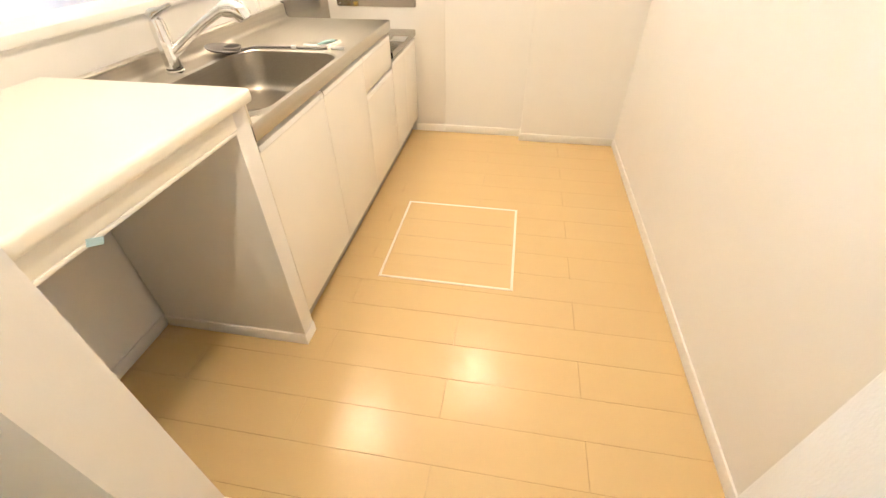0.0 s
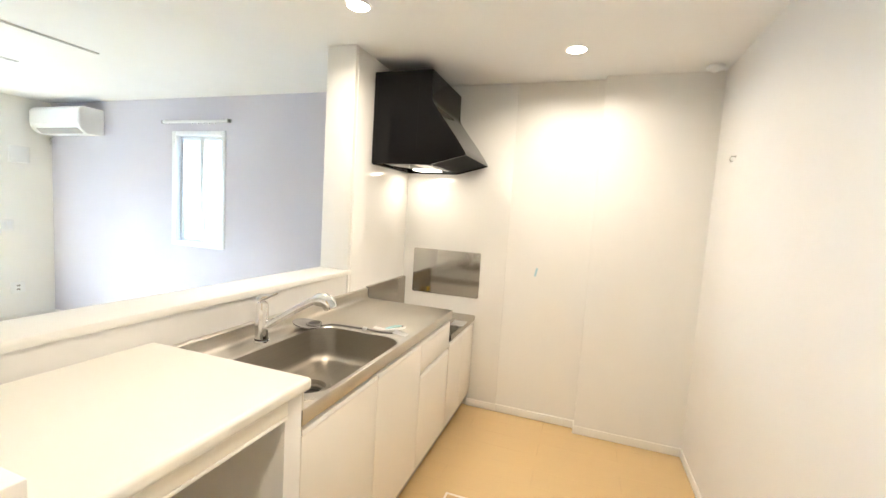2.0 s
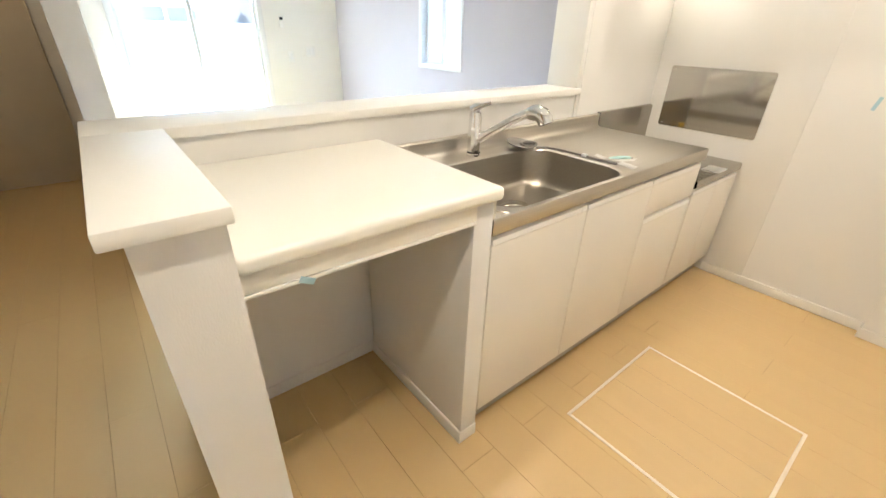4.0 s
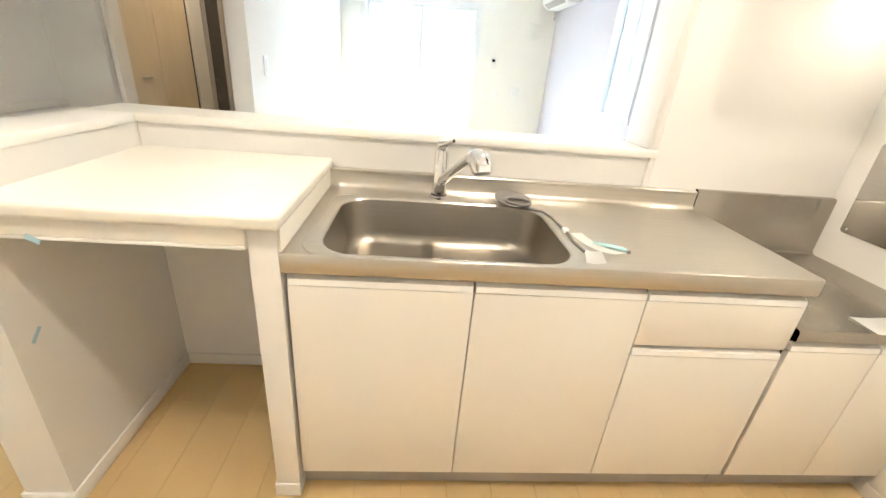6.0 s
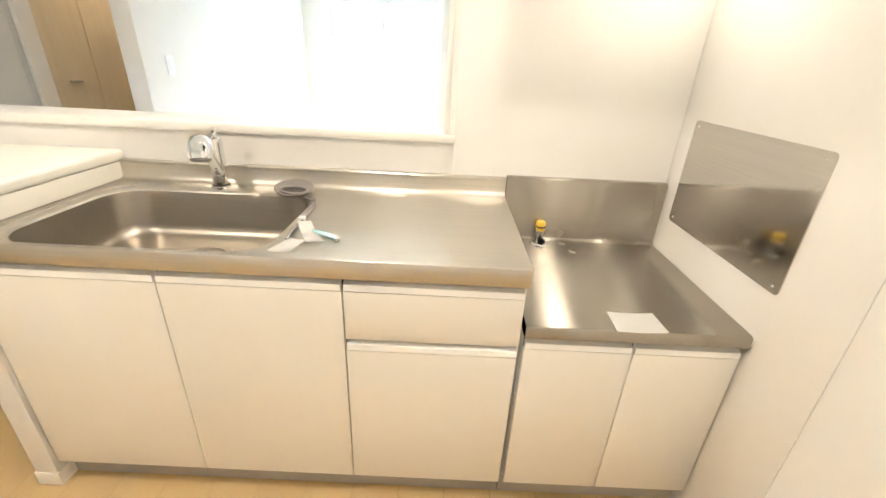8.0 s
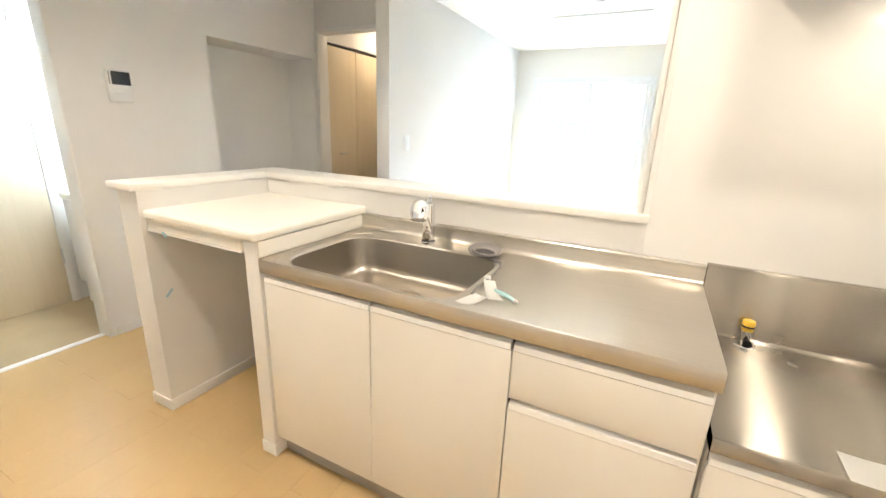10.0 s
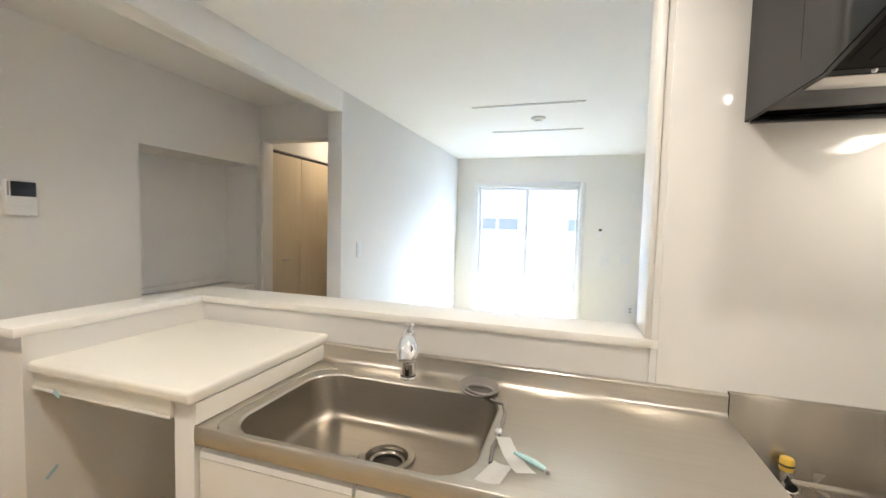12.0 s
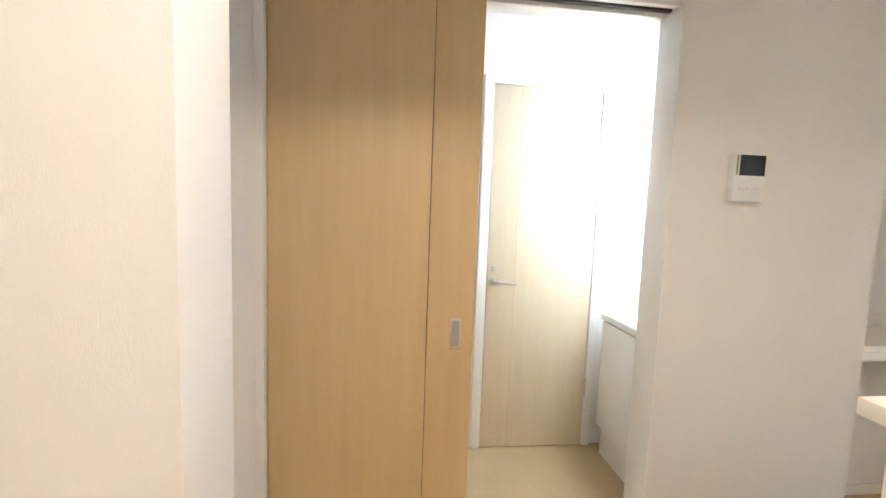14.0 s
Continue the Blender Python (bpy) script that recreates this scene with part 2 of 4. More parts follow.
def solid(name, boxes, material, label, category, bevel=0.0, kind="structure"):
    """One mesh of the setting, or a one-piece thing, out of boxes."""
    bm = bmesh.new()
    for a, b in boxes:
        box(bm, a, b, bevel)
    return tagged(new(name, mesh_of(name, bm, material)), label, category, kind=kind)

# ---- the place in metres ----
CEIL = 2.38                 # ceiling height
EAST, STEP_X = 1.993, 1.92  # end wall of the kitchen, and the face of its pier
SOUTH = -1.42               # long wall of the kitchen
BACK = 0.61                 # kitchen face of the serving wall
JAMB_X = 1.19               # where the serving opening ends
WEST_A, WEST_B = -0.825, -0.705   # wall and beam between living room and hall
PIER_A, PIER_B = -0.878, -0.735   # pier at the kitchen entrance
HALL_X = -1.65              # hall wall with the intercom
NORTH = 5.0                 # terrace window wall
DEEP = -0.03                # walls reach below the boards
CAP_Z = 1.071

# ---- structure ----
solid("ceiling", [((-3.0, -1.6, CEIL), (2.2, 5.2, CEIL + 0.12))], M_CEIL, "flat white papered ceiling over kitchen and living room", "ceiling")
solid("subfloor", [((-3.0, -1.6, -0.12), (2.2, 5.2, -0.022))], M_FLOORGAP, "dark joints beneath the maple floor boards", "floor")
solid("wall_south", [((-0.878, SOUTH - 0.14, DEEP), (EAST + 0.15, SOUTH, CEIL))], M_WALL, "white papered long wall beside the kitchen aisle", "wall")
solid("wall_east", [((EAST, SOUTH, DEEP), (EAST + 0.15, BACK, CEIL)), ((STEP_X, SOUTH, DEEP), (EAST, -0.765, CEIL - 0.001))], M_WALL, "white papered end wall of the kitchen with a shallow pier", "wall")
solid("kitchen_panel_end", [((EAST - 0.004, -0.20, 0.0), (EAST, BACK, 2.379))], M_PANEL, "glossy white splash panel on the end wall", "wall panel", 0.001)
solid("wall_column", [((JAMB_X, BACK, DEEP), (EAST + 0.012, BACK + 0.185, CEIL))], M_WALL, "white papered wall beside the serving opening", "wall")
solid("kitchen_panel_back", [((JAMB_X + 0.02, BACK - 0.004, 0.0), (EAST - 0.005, BACK, 2.379))], M_PANEL, "glossy white splash panel behind the hob", "wall panel", 0.001)
solid("wall_serving", [((-0.785, BACK + 0.01, DEEP), (JAMB_X, BACK + 0.185, CAP_Z - 0.03))], M_WALL, "low white papered wall behind the sink counter", "wall")
solid("wall_short", [((-0.785, -0.03, DEEP), (-0.65, BACK + 0.01, CAP_Z - 0.03))], M_WALL, "low white papered end wall of the counter", "wall")
solid("wall_pier", [((PIER_A, SOUTH, DEEP), (PIER_B, -1.0, CEIL))], M_WALL, "white papered pier at the kitchen entrance", "wall", 0.003)
solid("wall_header", [((WEST_A, -1.0, 2.222), (WEST_B, 1.86, CEIL))], M_WALL, "white papered beam over the kitchen entrance", "wall", 0.003)
solid("wall_living_west", [((WEST_A, 1.86, DEEP), (WEST_B, NORTH, CEIL))], M_WALL, "white papered side wall of the living room", "wall", 0.003)
# living room east wall with a slim window opening
WY0, WY1, WZ0, WZ1 = 2.485, 3.115, 0.99, 2.05
solid("wall_living_east", [((EAST + 0.015, BACK + 0.15, DEEP), (EAST + 0.15, WY0, CEIL)), ((EAST + 0.015, WY1, DEEP), (EAST + 0.15, NORTH, CEIL)),
                           ((EAST + 0.015, WY0, DEEP), (EAST + 0.15, WY1, WZ0)), ((EAST + 0.015, WY0, WZ1), (EAST + 0.15, WY1, CEIL))], M_MAUVE, "pale mauve accent wall of the living room", "wall")
# terrace window wall
TX0, TX1, TZ0, TZ1 = -0.42, 1.03, 0.08, 2.0
solid("wall_north", [((WEST_A, NORTH, DEEP), (TX0, NORTH + 0.16, CEIL)), ((TX1, NORTH, DEEP), (EAST + 0.15, NORTH + 0.16, CEIL)),
                     ((TX0, NORTH, DEEP), (TX1, NORTH + 0.16, TZ0)), ((TX0, NORTH, TZ1), (TX1, NORTH + 0.16, CEIL))], M_WALL, "white papered wall around the terrace window", "wall")
# hall wall with sliding door opening and a niche
DY0, DY1, DZ = -1.225, 0.195, 2.068
NY0, NY1, NZ0, NZ1 = 1.06, 2.05, 0.845, 1.873
NICHE = 0.32                # depth of the hall niche
solid("wall_hall", [((HALL_X - 0.12, DY1, DEEP), (HALL_X, NY0, CEIL)), ((HALL_X - 0.12, DY0, DZ), (HALL_X, DY1, CEIL)), ((HALL_X - 0.12, SOUTH - 0.14, DEEP), (HALL_X, DY0, CEIL)),
                    ((HALL_X - 0.12, NY1, DEEP), (HALL_X, 2.10, CEIL)), ((HALL_X - 0.12, NY0, NZ1), (HALL_X, NY1, CEIL)),
                    ((HALL_X - NICHE - 0.04, NY0 - 0.04, DEEP), (HALL_X - NICHE, NY1 + 0.04, CEIL)), ((HALL_X - NICHE, NY0 - 0.04, DEEP), (HALL_X - 0.12, NY0, CEIL)),
                    ((HALL_X - NICHE, NY1, DEEP), (HALL_X - 0.12, NY1 + 0.04, CEIL)), ((HALL_X - NICHE, NY0, NZ1), (HALL_X - 0.12, NY1, CEIL))], M_WALL, "white papered hall wall with a deep niche", "wall")
solid("wall_hall_south", [((HALL_X, SOUTH - 0.14, DEEP), (PIER_A, SOUTH, CEIL))], M_WALL, "white papered end of the hall", "wall")
# end of the hall, with an opening to the entrance
solid("wall_hall_end", [((HALL_X - 0.12, 2.10, DEEP), (HALL_X + 0.01, 2.20, CEIL)), ((HALL_X + 0.01, 2.10, 2.115), (WEST_A, 2.20, CEIL))], M_WALL, "white papered wall above the entrance opening", "wall")
CLOSET_X = -1.68            # face of the closet door beyond the entrance opening
solid("wall_entrance", [((CLOSET_X - 0.085, 2.20, 2.056), (CLOSET_X + 0.015, 3.20, CEIL)), ((CLOSET_X - 0.085, 3.20, DEEP), (CLOSET_X + 0.015, 3.42, CEIL)),
                        ((HALL_X - 0.75, 2.2, DEEP), (HALL_X - 0.65, 4.4, CEIL)), ((HALL_X - 0.65, 4.3, DEEP), (WEST_A, 4.42, CEIL)), ((HALL_X - 0.65, 2.1, DEEP), (HALL_X - 0.12, 2.2, CEIL))], M_WALL, "white papered entrance walls", "wall")
# washroom shell
solid("wall_washroom", [((-2.60, -1.55, DEEP), (-2.48, -0.33, CEIL)), ((-2.60, -0.33, 2.06), (-2.48, 0.375, CEIL)), ((-2.60, 0.375, DEEP), (-2.48, 0.98, CEIL)),
                        ((-2.48, 0.86, DEEP), (HALL_X - 0.12, 0.98, CEIL)), ((-2.48, -1.55, DEEP), (HALL_X - 0.12, -1.43, CEIL)), ((-2.95, -0.45, DEEP), (-2.85, 0.45, CEIL))], M_WALL, "white papered washroom walls", "wall")
solid("washroom_floor", [((-2.85, -1.43, -0.022), (HALL_X - 0.10, 0.86, 0.003))], M_VINYL, "beige vinyl washroom floor", "floor")
solid("threshold", [((HALL_X - 0.10, DY0, -0.02), (HALL_X - 0.06, DY1, 0.006))], M_TRIM, "pale threshold strip under the sliding door", "threshold", 0.002)


def baseboard(a, b, label="white skirting board"):
    return solid("baseboard", [(a, b)], M_TRIM, label, "baseboard", 0.002)


baseboard((-0.735, SOUTH, 0.001), (STEP_X, SOUTH + 0.008, 0.055))
baseboard((STEP_X - 0.008, SOUTH + 0.008, 0.001), (STEP_X, -0.765, 0.055))
baseboard((STEP_X - 0.008, -0.765, 0.001), (EAST, -0.757, 0.055))
baseboard((EAST - 0.012, -0.757, 0.001), (EAST, -0.2, 0.055))
baseboard((EAST - 0.012, -0.2, 0.001), (EAST - 0.004, 0.02, 0.055))
baseboard((-0.793, -0.038, 0.001), (-0.642, -0.03, 0.055))
baseboard((-0.65, -0.03, 0.001), (-0.642, BACK + 0.01, 0.055))
baseboard((-0.642, BACK + 0.002, 0.001), (-0.075, BACK + 0.01, 0.055))
baseboard((-0.793, -0.03, 0.001), (-0.785, BACK + 0.185, 0.055))
baseboard((PIER_A, -1.0, 0.001), (PIER_B, -0.992, 0.055))
baseboard((WEST_B, 1.86, 0.001), (WEST_B + 0.008, NORTH, 0.055))
baseboard((WEST_A, 1.852, 0.001), (WEST_B, 1.86, 0.055))
baseboard((EAST + 0.007, BACK + 0.15, 0.001), (EAST + 0.015, NORTH, 0.055))
baseboard((TX1 + 0.05, NORTH - 0.008, 0.001), (EAST + 0.007, NORTH, 0.055))
baseboard((HALL_X, DY1 + 0.03, 0.001), (HALL_X + 0.008, NY0, 0.055))
baseboard((HALL_X - NICHE, NY0, 0.001), (HALL_X - NICHE + 0.008, NY1, 0.055))
baseboard((-0.785, BACK + 0.185, 0.001), (JAMB_X, BACK + 0.193, 0.055))

# cap boards on the low walls
cap = thing("wall_cap", (-0.72, 0.3, CAP_Z - 0.03), "white laminated cap boards on the low counter walls", "ledge", kind="structure")
block("cap_board", (-0.815, BACK - 0.008, CAP_Z - 0.03), (JAMB_X + 0.022, BACK + 0.205, CAP_Z), M_CAP, cap, 0.004)
block("cap_board", (-0.815, -0.055, CAP_Z - 0.03), (-0.640, BACK - 0.009, CAP_Z), M_CAP, cap, 0.004)
# trim round the serving opening
solid("trim", [((JAMB_X - 0.018, BACK - 0.003, CAP_Z + 0.001), (JAMB_X - 0.001, BACK + 0.188, CEIL - 0.001))], M_TRIM, "white jamb board of the serving opening", "trim", 0.002)

# hall casings
solid("trim", [((HALL_X + 0.011, 2.085, 0.0), (HALL_X + 0.040, 2.205, 2.112)), ((HALL_X + 0.011, 2.085, 2.085), (WEST_A - 0.002, 2.205, 2.113))], M_TRIM, "white casing of the entrance opening", "trim", 0.003)
solid("trim", [((HALL_X - 0.125, DY1 - 0.012, 0.004), (HALL_X + 0.006, DY1 - 0.001, DZ - 0.001)), ((HALL_X - 0.125, DY0 + 0.001, 0.004), (HALL_X + 0.006, DY0 + 0.03, DZ - 0.001)),
               ((HALL_X - 0.125, DY0 + 0.03, DZ - 0.02), (HALL_X - 0.058, DY1 - 0.03, DZ - 0.001)), ((HALL_X - 0.020, DY0 + 0.03, DZ - 0.008), (HALL_X + 0.004, DY1 - 0.03, DZ - 0.001))], M_TRIM, "white casing of the sliding door opening", "trim", 0.003)
solid("sliding_door_track", [((HALL_X - 0.046, DY0 + 0.03, DZ - 0.010), (HALL_X - 0.030, DY1 - 0.03, DZ - 0.001))], M_SHADOWGAP, "dark track above the sliding door", "door track")
niche = thing("niche_shelf", (HALL_X - 0.16, 1.55, NZ0 - 0.01), "white shelf board with a low back rail in the hall niche", "shelf")
block("board", (HALL_X - NICHE + 0.001, NY0 + 0.002, NZ0 - 0.008), (HALL_X - 0.012, NY1 - 0.002, NZ0 + 0.018), M_CAP, niche, 0.003)
block("rail", (HALL_X - NICHE + 0.001, NY0 + 0.002, NZ0 + 0.0185), (HALL_X - NICHE + 0.018, NY1 - 0.002, NZ0 + 0.065), M_TRIM, niche, 0.003)
block("lip", (HALL_X - 0.030, NY0 + 0.002, NZ0 - 0.045), (HALL_X - 0.016, NY1 - 0.002, NZ0 - 0.0085), M_TRIM, niche, 0.002)

# ---- doors ----
LEAF_Y1 = -0.495


def sliding_door():
    d = thing("door_1", (HALL_X - 0.04, -0.86, 0.007), "half-open maple sliding door with a recessed pull", "door", kind="structure")
    leaf = block("leaf", (HALL_X - 0.055, DY0 + 0.032, 0.009), (HALL_X - 0.022, -0.6604, DZ - 0.017), M_DOOR, d, 0.002)
    block("stile", (HALL_X - 0.055, -0.6584, 0.009), (HALL_X - 0.022, LEAF_Y1, DZ - 0.017), M_DOOR, d, 0.002)
    block("groove", (HALL_X - 0.05, -0.664, 0.010), (HALL_X - 0.027, -0.655, DZ - 0.018), M_SHADOWGAP, d, 0)
    pull = block("pull", (HALL_X - 0.0235, -0.578, 0.855), (HALL_X - 0.0195, -0.538, 0.965), M_SATIN, d, 0.0015, "satin metal recessed pull")
    block("pull_recess", (HALL_X - 0.0205, -0.571, 0.865), (HALL_X - 0.0185, -0.545, 0.955), M_GREY_PLASTIC, pull, 0.0005)


def washroom_door():
    d = thing("door_2", (-2.47, -0.01, 0.004), "closed pale maple door with a lever handle", "door", kind="structure")
    block("leaf", (-2.50, -0.274, 0.008), (-2.462, 0.326, 2.016), M_PALEDOOR, d, 0.0008)
    block("groove", (-2.4625, -0.121, 0.012), (-2.4614, -0.1185, 2.012), M_DOOR, d, 0)
    for a, b in (((-2.53, -0.33, 0.004), (-2.455, -0.278, 2.06)), ((-2.53, 0.330, 0.004), (-2.455, 0.375, 2.06)), ((-2.53, -0.278, 2.020), (-2.455, 0.330, 2.06))):
        block("jamb", a, b, M_TRIM, d, 0.002)
    bm = bmesh.new()
    tube(bm, [(-2.462, -0.236, 0.965), (-2.452, -0.236, 0.965)], [0.026, 0.026])
    rose = part("rose", bm, M_SATIN, d, "satin metal handle rose")
    bm = bmesh.new()
    tube(bm, [(-2.452, -0.236, 0.965), (-2.42, -0.236, 0.965), (-2.408, -0.224, 0.965), (-2.404, -0.124, 0.962)], [0.009, 0.009, 0.01, 0.008], 12)
    part("lever", bm, M_SATIN, rose)
    block("lock_turn", (-2.462, -0.249, 1.02), (-2.452, -0.224, 1.055), M_SATIN, d, 0.002)
    for z in (0.3, 1.775):
        block("hinge", (-2.464, 0.323, z), (-2.452, 0.333, z + 0.11), M_SATIN, d, 0.001)


def closet_door():
    x = CLOSET_X
    d = thing("door_3", (x, 2.69, 0.0), "closed pale maple folding closet door", "door", kind="structure")
    for k, (y0, y1) in enumerate(((2.212, 2.689), (2.695, 3.168))):
        leaf = block("leaf", (x - 0.03, y0, 0.012), (x, y1, 2.030), M_PALEDOOR, d, 0.002)
        if k == 0:
            block("handle", (x + 0.001, y0 + 0.20, 1.035), (x + 0.018, y0 + 0.31, 1.048), M_SATIN, leaf, 0.003, "satin metal pull bar")
    block("latch", (x + 0.001, 2.216, 0.94), (x + 0.005, 2.238, 1.005), M_SHADOWGAP, d, 0.001, "dark latch plate")
    block("top_gap", (x - 0.03, 2.212, 2.033), (x + 0.002, 3.186, 2.052), M_SHADOWGAP, d, 0)
    block("side_gap", (x - 0.03, 3.171, 0.004), (x + 0.002, 3.186, 2.033), M_SHADOWGAP, d, 0)
    block("jamb", (x - 0.03, 3.187, 0.004), (x + 0.022, 3.199, 2.052), M_TRIM, d, 0.002)


sliding_door()
washroom_door()
closet_door()


def entrance_door():
    d = thing("door_4", (-1.55, 4.28, 0.0), "pale entrance door with a chrome loop pull and a grey side light", "door", kind="structure")
    block("leaf", (-1.825, 4.255, 0.006), (-0.98, 4.296, 2.08), M_FRONTDOOR, d, 0.004)
    side = block("side_light", (-2.0, 4.262, 0.03), (-1.866, 4.290, 2.06), M_SIDELIGHT, d, 0.002, "grey side light panel")
    for z in (1.745, 1.815):
        block("louvre", (-1.995, 4.252, z), (-1.871, 4.2615, z + 0.045), M_SHADOWGAP, side, 0.002)
    for x0, x1 in ((-2.05, -2.001), (-1.865, -1.826)):
        block("frame", (x0, 4.245, 0.004), (x1, 4.298, 2.12), M_TRIM, d, 0.003)
    block("frame", (-2.0, 4.245, 2.082), (-0.98, 4.298, 2.12), M_TRIM, d, 0.003)
    bm = bmesh.new()
    tube(bm, [(-1.712, 4.254, 1.225), (-1.712, 4.215, 1.222), (-1.712, 4.200, 1.20), (-1.712, 4.198, 1.06), (-1.712, 4.200, 0.93), (-1.712, 4.215, 0.905), (-1.712, 4.254, 0.902)], [0.009] * 7, 12)
    part("pull_handle", bm, M_CHROME, d, "chrome loop pull")


entrance_door()

# ---- windows ----


def terrace_window():
    w = thing("window_1", (0.33, NORTH, TZ0), "white aluminium sliding terrace window, closed, with clear glass", "window", kind="structure")
    y0, y1 = NORTH - 0.012, NORTH + 0.09
    for a, b in (((TX0 - 0.03, NORTH - 0.012, TZ0 - 0.03), (TX0 + 0.03, y1, TZ1 + 0.03)), ((TX1 - 0.03, y0, TZ0 - 0.03), (TX1 + 0.03, y1, TZ1 + 0.03)),
                 ((TX0 + 0.031, y0, TZ1 - 0.03), (TX1 - 0.031, y1, TZ1 + 0.03)), ((TX0 + 0.031, y0, TZ0 - 0.03), (TX1 - 0.031, y1, TZ0 + 0.03))):
        block("window_frame", a, b, M_ALU, w, 0.004)
    mid = (TX0 + TX1) / 2
    for k, (x0, x1, y) in enumerate(((TX0 + 0.032, mid + 0.025, NORTH + 0.055), (mid - 0.025, TX1 - 0.032, NORTH + 0.015))):
        bm = bmesh.new()
        z0, z1, s = TZ0 + 0.032, TZ1 - 0.032, 0.042
        box(bm, (x0, y, z0), (x0 + s, y + 0.03, z1), 0.003)
        box(bm, (x1 - s, y, z0), (x1, y + 0.03, z1), 0.003)
        box(bm, (x0 + s, y, z0), (x1 - s, y + 0.03, z0 + 0.07), 0.003)
        box(bm, (x0 + s, y, z1 - s), (x1 - s, y + 0.03, z1), 0.003)
        sash = part("sash", bm, M_ALU, w)
        pane = block("pane", (x0 + s - 0.005, y + 0.012, z0 + 0.065), (x1 - s + 0.005, y + 0.017, z1 - s + 0.005), M_GLASS, sash, 0)
        pane.visible_shadow = False
        if k == 0:
            block("pull_handle", (x0 + 0.012, y - 0.012, 0.7), (x0 + 0.03, y - 0.001, 1.1), M_ALU, sash, 0.003)
    block("window_sill", (TX0 - 0.03, NORTH - 0.03, TZ0 - 0.06), (TX1 + 0.03, NORTH - 0.001, TZ0 - 0.031), M_TRIM, w, 0.003)


def side_window():
    x = EAST + 0.015
    w = thing("window_2", (x, (WY0 + WY1) / 2, WZ0), "slim white window with obscure glass and a short curtain rail", "window", kind="structure")
    for a, b in (((x - 0.01, WY0 - 0.02, WZ0 - 0.02), (x + 0.1, WY0 + 0.025, WZ1 + 0.02)), ((x - 0.01, WY1 - 0.025, WZ0 - 0.02), (x + 0.1, WY1 + 0.02, WZ1 + 0.02)),
                 ((x - 0.01, WY0 + 0.026, WZ1 - 0.025), (x + 0.1, WY1 - 0.026, WZ1 + 0.02)), ((x - 0.018, WY0 + 0.026, WZ0 - 0.02), (x + 0.1, WY1 - 0.026, WZ0 + 0.02))):
        block("window_frame", a, b, M_ALU, w, 0.003)
    for y0, y1 in ((WY0 + 0.026, (WY0 + WY1) / 2 + 0.014), ((WY0 + WY1) / 2 + 0.016, WY1 - 0.026)):
        bm = bmesh.new()
        for a, b in (((x + 0.05, y0, WZ0 + 0.021), (x + 0.08, y0 + 0.03, WZ1 - 0.026)), ((x + 0.05, y1 - 0.03, WZ0 + 0.021), (x + 0.08, y1, WZ1 - 0.026)),
                     ((x + 0.05, y0 + 0.03, WZ0 + 0.021), (x + 0.08, y1 - 0.03, WZ0 + 0.055)), ((x + 0.05, y0 + 0.03, WZ1 - 0.055), (x + 0.08, y1 - 0.03, WZ1 - 0.026))):
            box(bm, a, b, 0.002)
        sash = part("sash", bm, M_ALU, w)
        pane = block("pane", (x + 0.062, y0 + 0.025, WZ0 + 0.05), (x + 0.067, y1 - 0.025, WZ1 - 0.05), M_FROST, sash, 0)
        pane.visible_shadow = False
    rail = thing("curtain_rail", (x - 0.04, 2.8, WZ1 + 0.09), "short white curtain rail above the slim window", "curtain rail")
    bm = bmesh.new()
    box(bm, (x - 0.055, WY0 - 0.09, WZ1 + 0.085), (x - 0.035, WY1 + 0.09, WZ1 + 0.11), 0.004)
    part("rail", bm, M_PLASTIC, rail)
    for y in (WY0 - 0.07, WY1 + 0.07):
        block("bracket", (x - 0.05, y - 0.012, WZ1 + 0.09), (x, y + 0.012, WZ1 + 0.12), M_PLASTIC, rail, 0.003)
        block("end_cap", (x - 0.058, y + (0.021 if y > 2.8 else -0.035), WZ1 + 0.082), (x - 0.032, y + (0.035 if y > 2.8 else -0.021), WZ1 + 0.113), M_GREY_PLASTIC, rail, 0.002)
    for k in range(5):
        y = WY0 + 0.06 + k * 0.07
        block("runner", (x - 0.049, y, WZ1 + 0.07), (x - 0.041, y + 0.01, WZ1 + 0.0845), M_PLASTIC, rail, 0.001)


terrace_window()
side_window()

# ---- kitchen: sink unit ----
SINK_W, COUNTER_Z, HOB_Z = 1.405, 0.862, 0.700
D1, D2 = 0.478, 0.942
BASE_Z = 0.105


def pull_door(cabinet, name, x0, x1, z0, z1):
    """A flat front with a pale finger-pull strip along its top edge."""
    y = 0.008
    door = block(name, (x0 + 0.0018, y, z0), (x1 - 0.0018, y + 0.018, z1 - 0.026), M_CABINET, cabinet, 0.0012)
    bm = bmesh.new()
    prism(bm, [(y - 0.001, z1 - 0.0235), (y + 0.018, z1 - 0.0235), (y + 0.018, z1), (y + 0.012, z1), (y + 0.001, z1 - 0.007)], 0, x0 + 0.004, x1 - 0.004)
    part("finger_pull", bm, M_PULL, door, "pale finger-pull strip")
    return door


def rounded(cx, cy, hx, hy, r, n=64, z=0.0):
    """Points of a rounded rectangle, evenly by angle along its outline."""
    pts = []
    per = n // 4
    for q, (sx, sy) in enumerate(((1, 1), (-1, 1), (-1, -1), (1, -1))):
        for k in range(per):
            a = math.pi / 2 * (q + k / (per - 1))
            pts.append((cx + sx * (hx - r) + r * math.cos(a), cy + sy * (hy - r) + r * math.sin(a), z))
    return pts


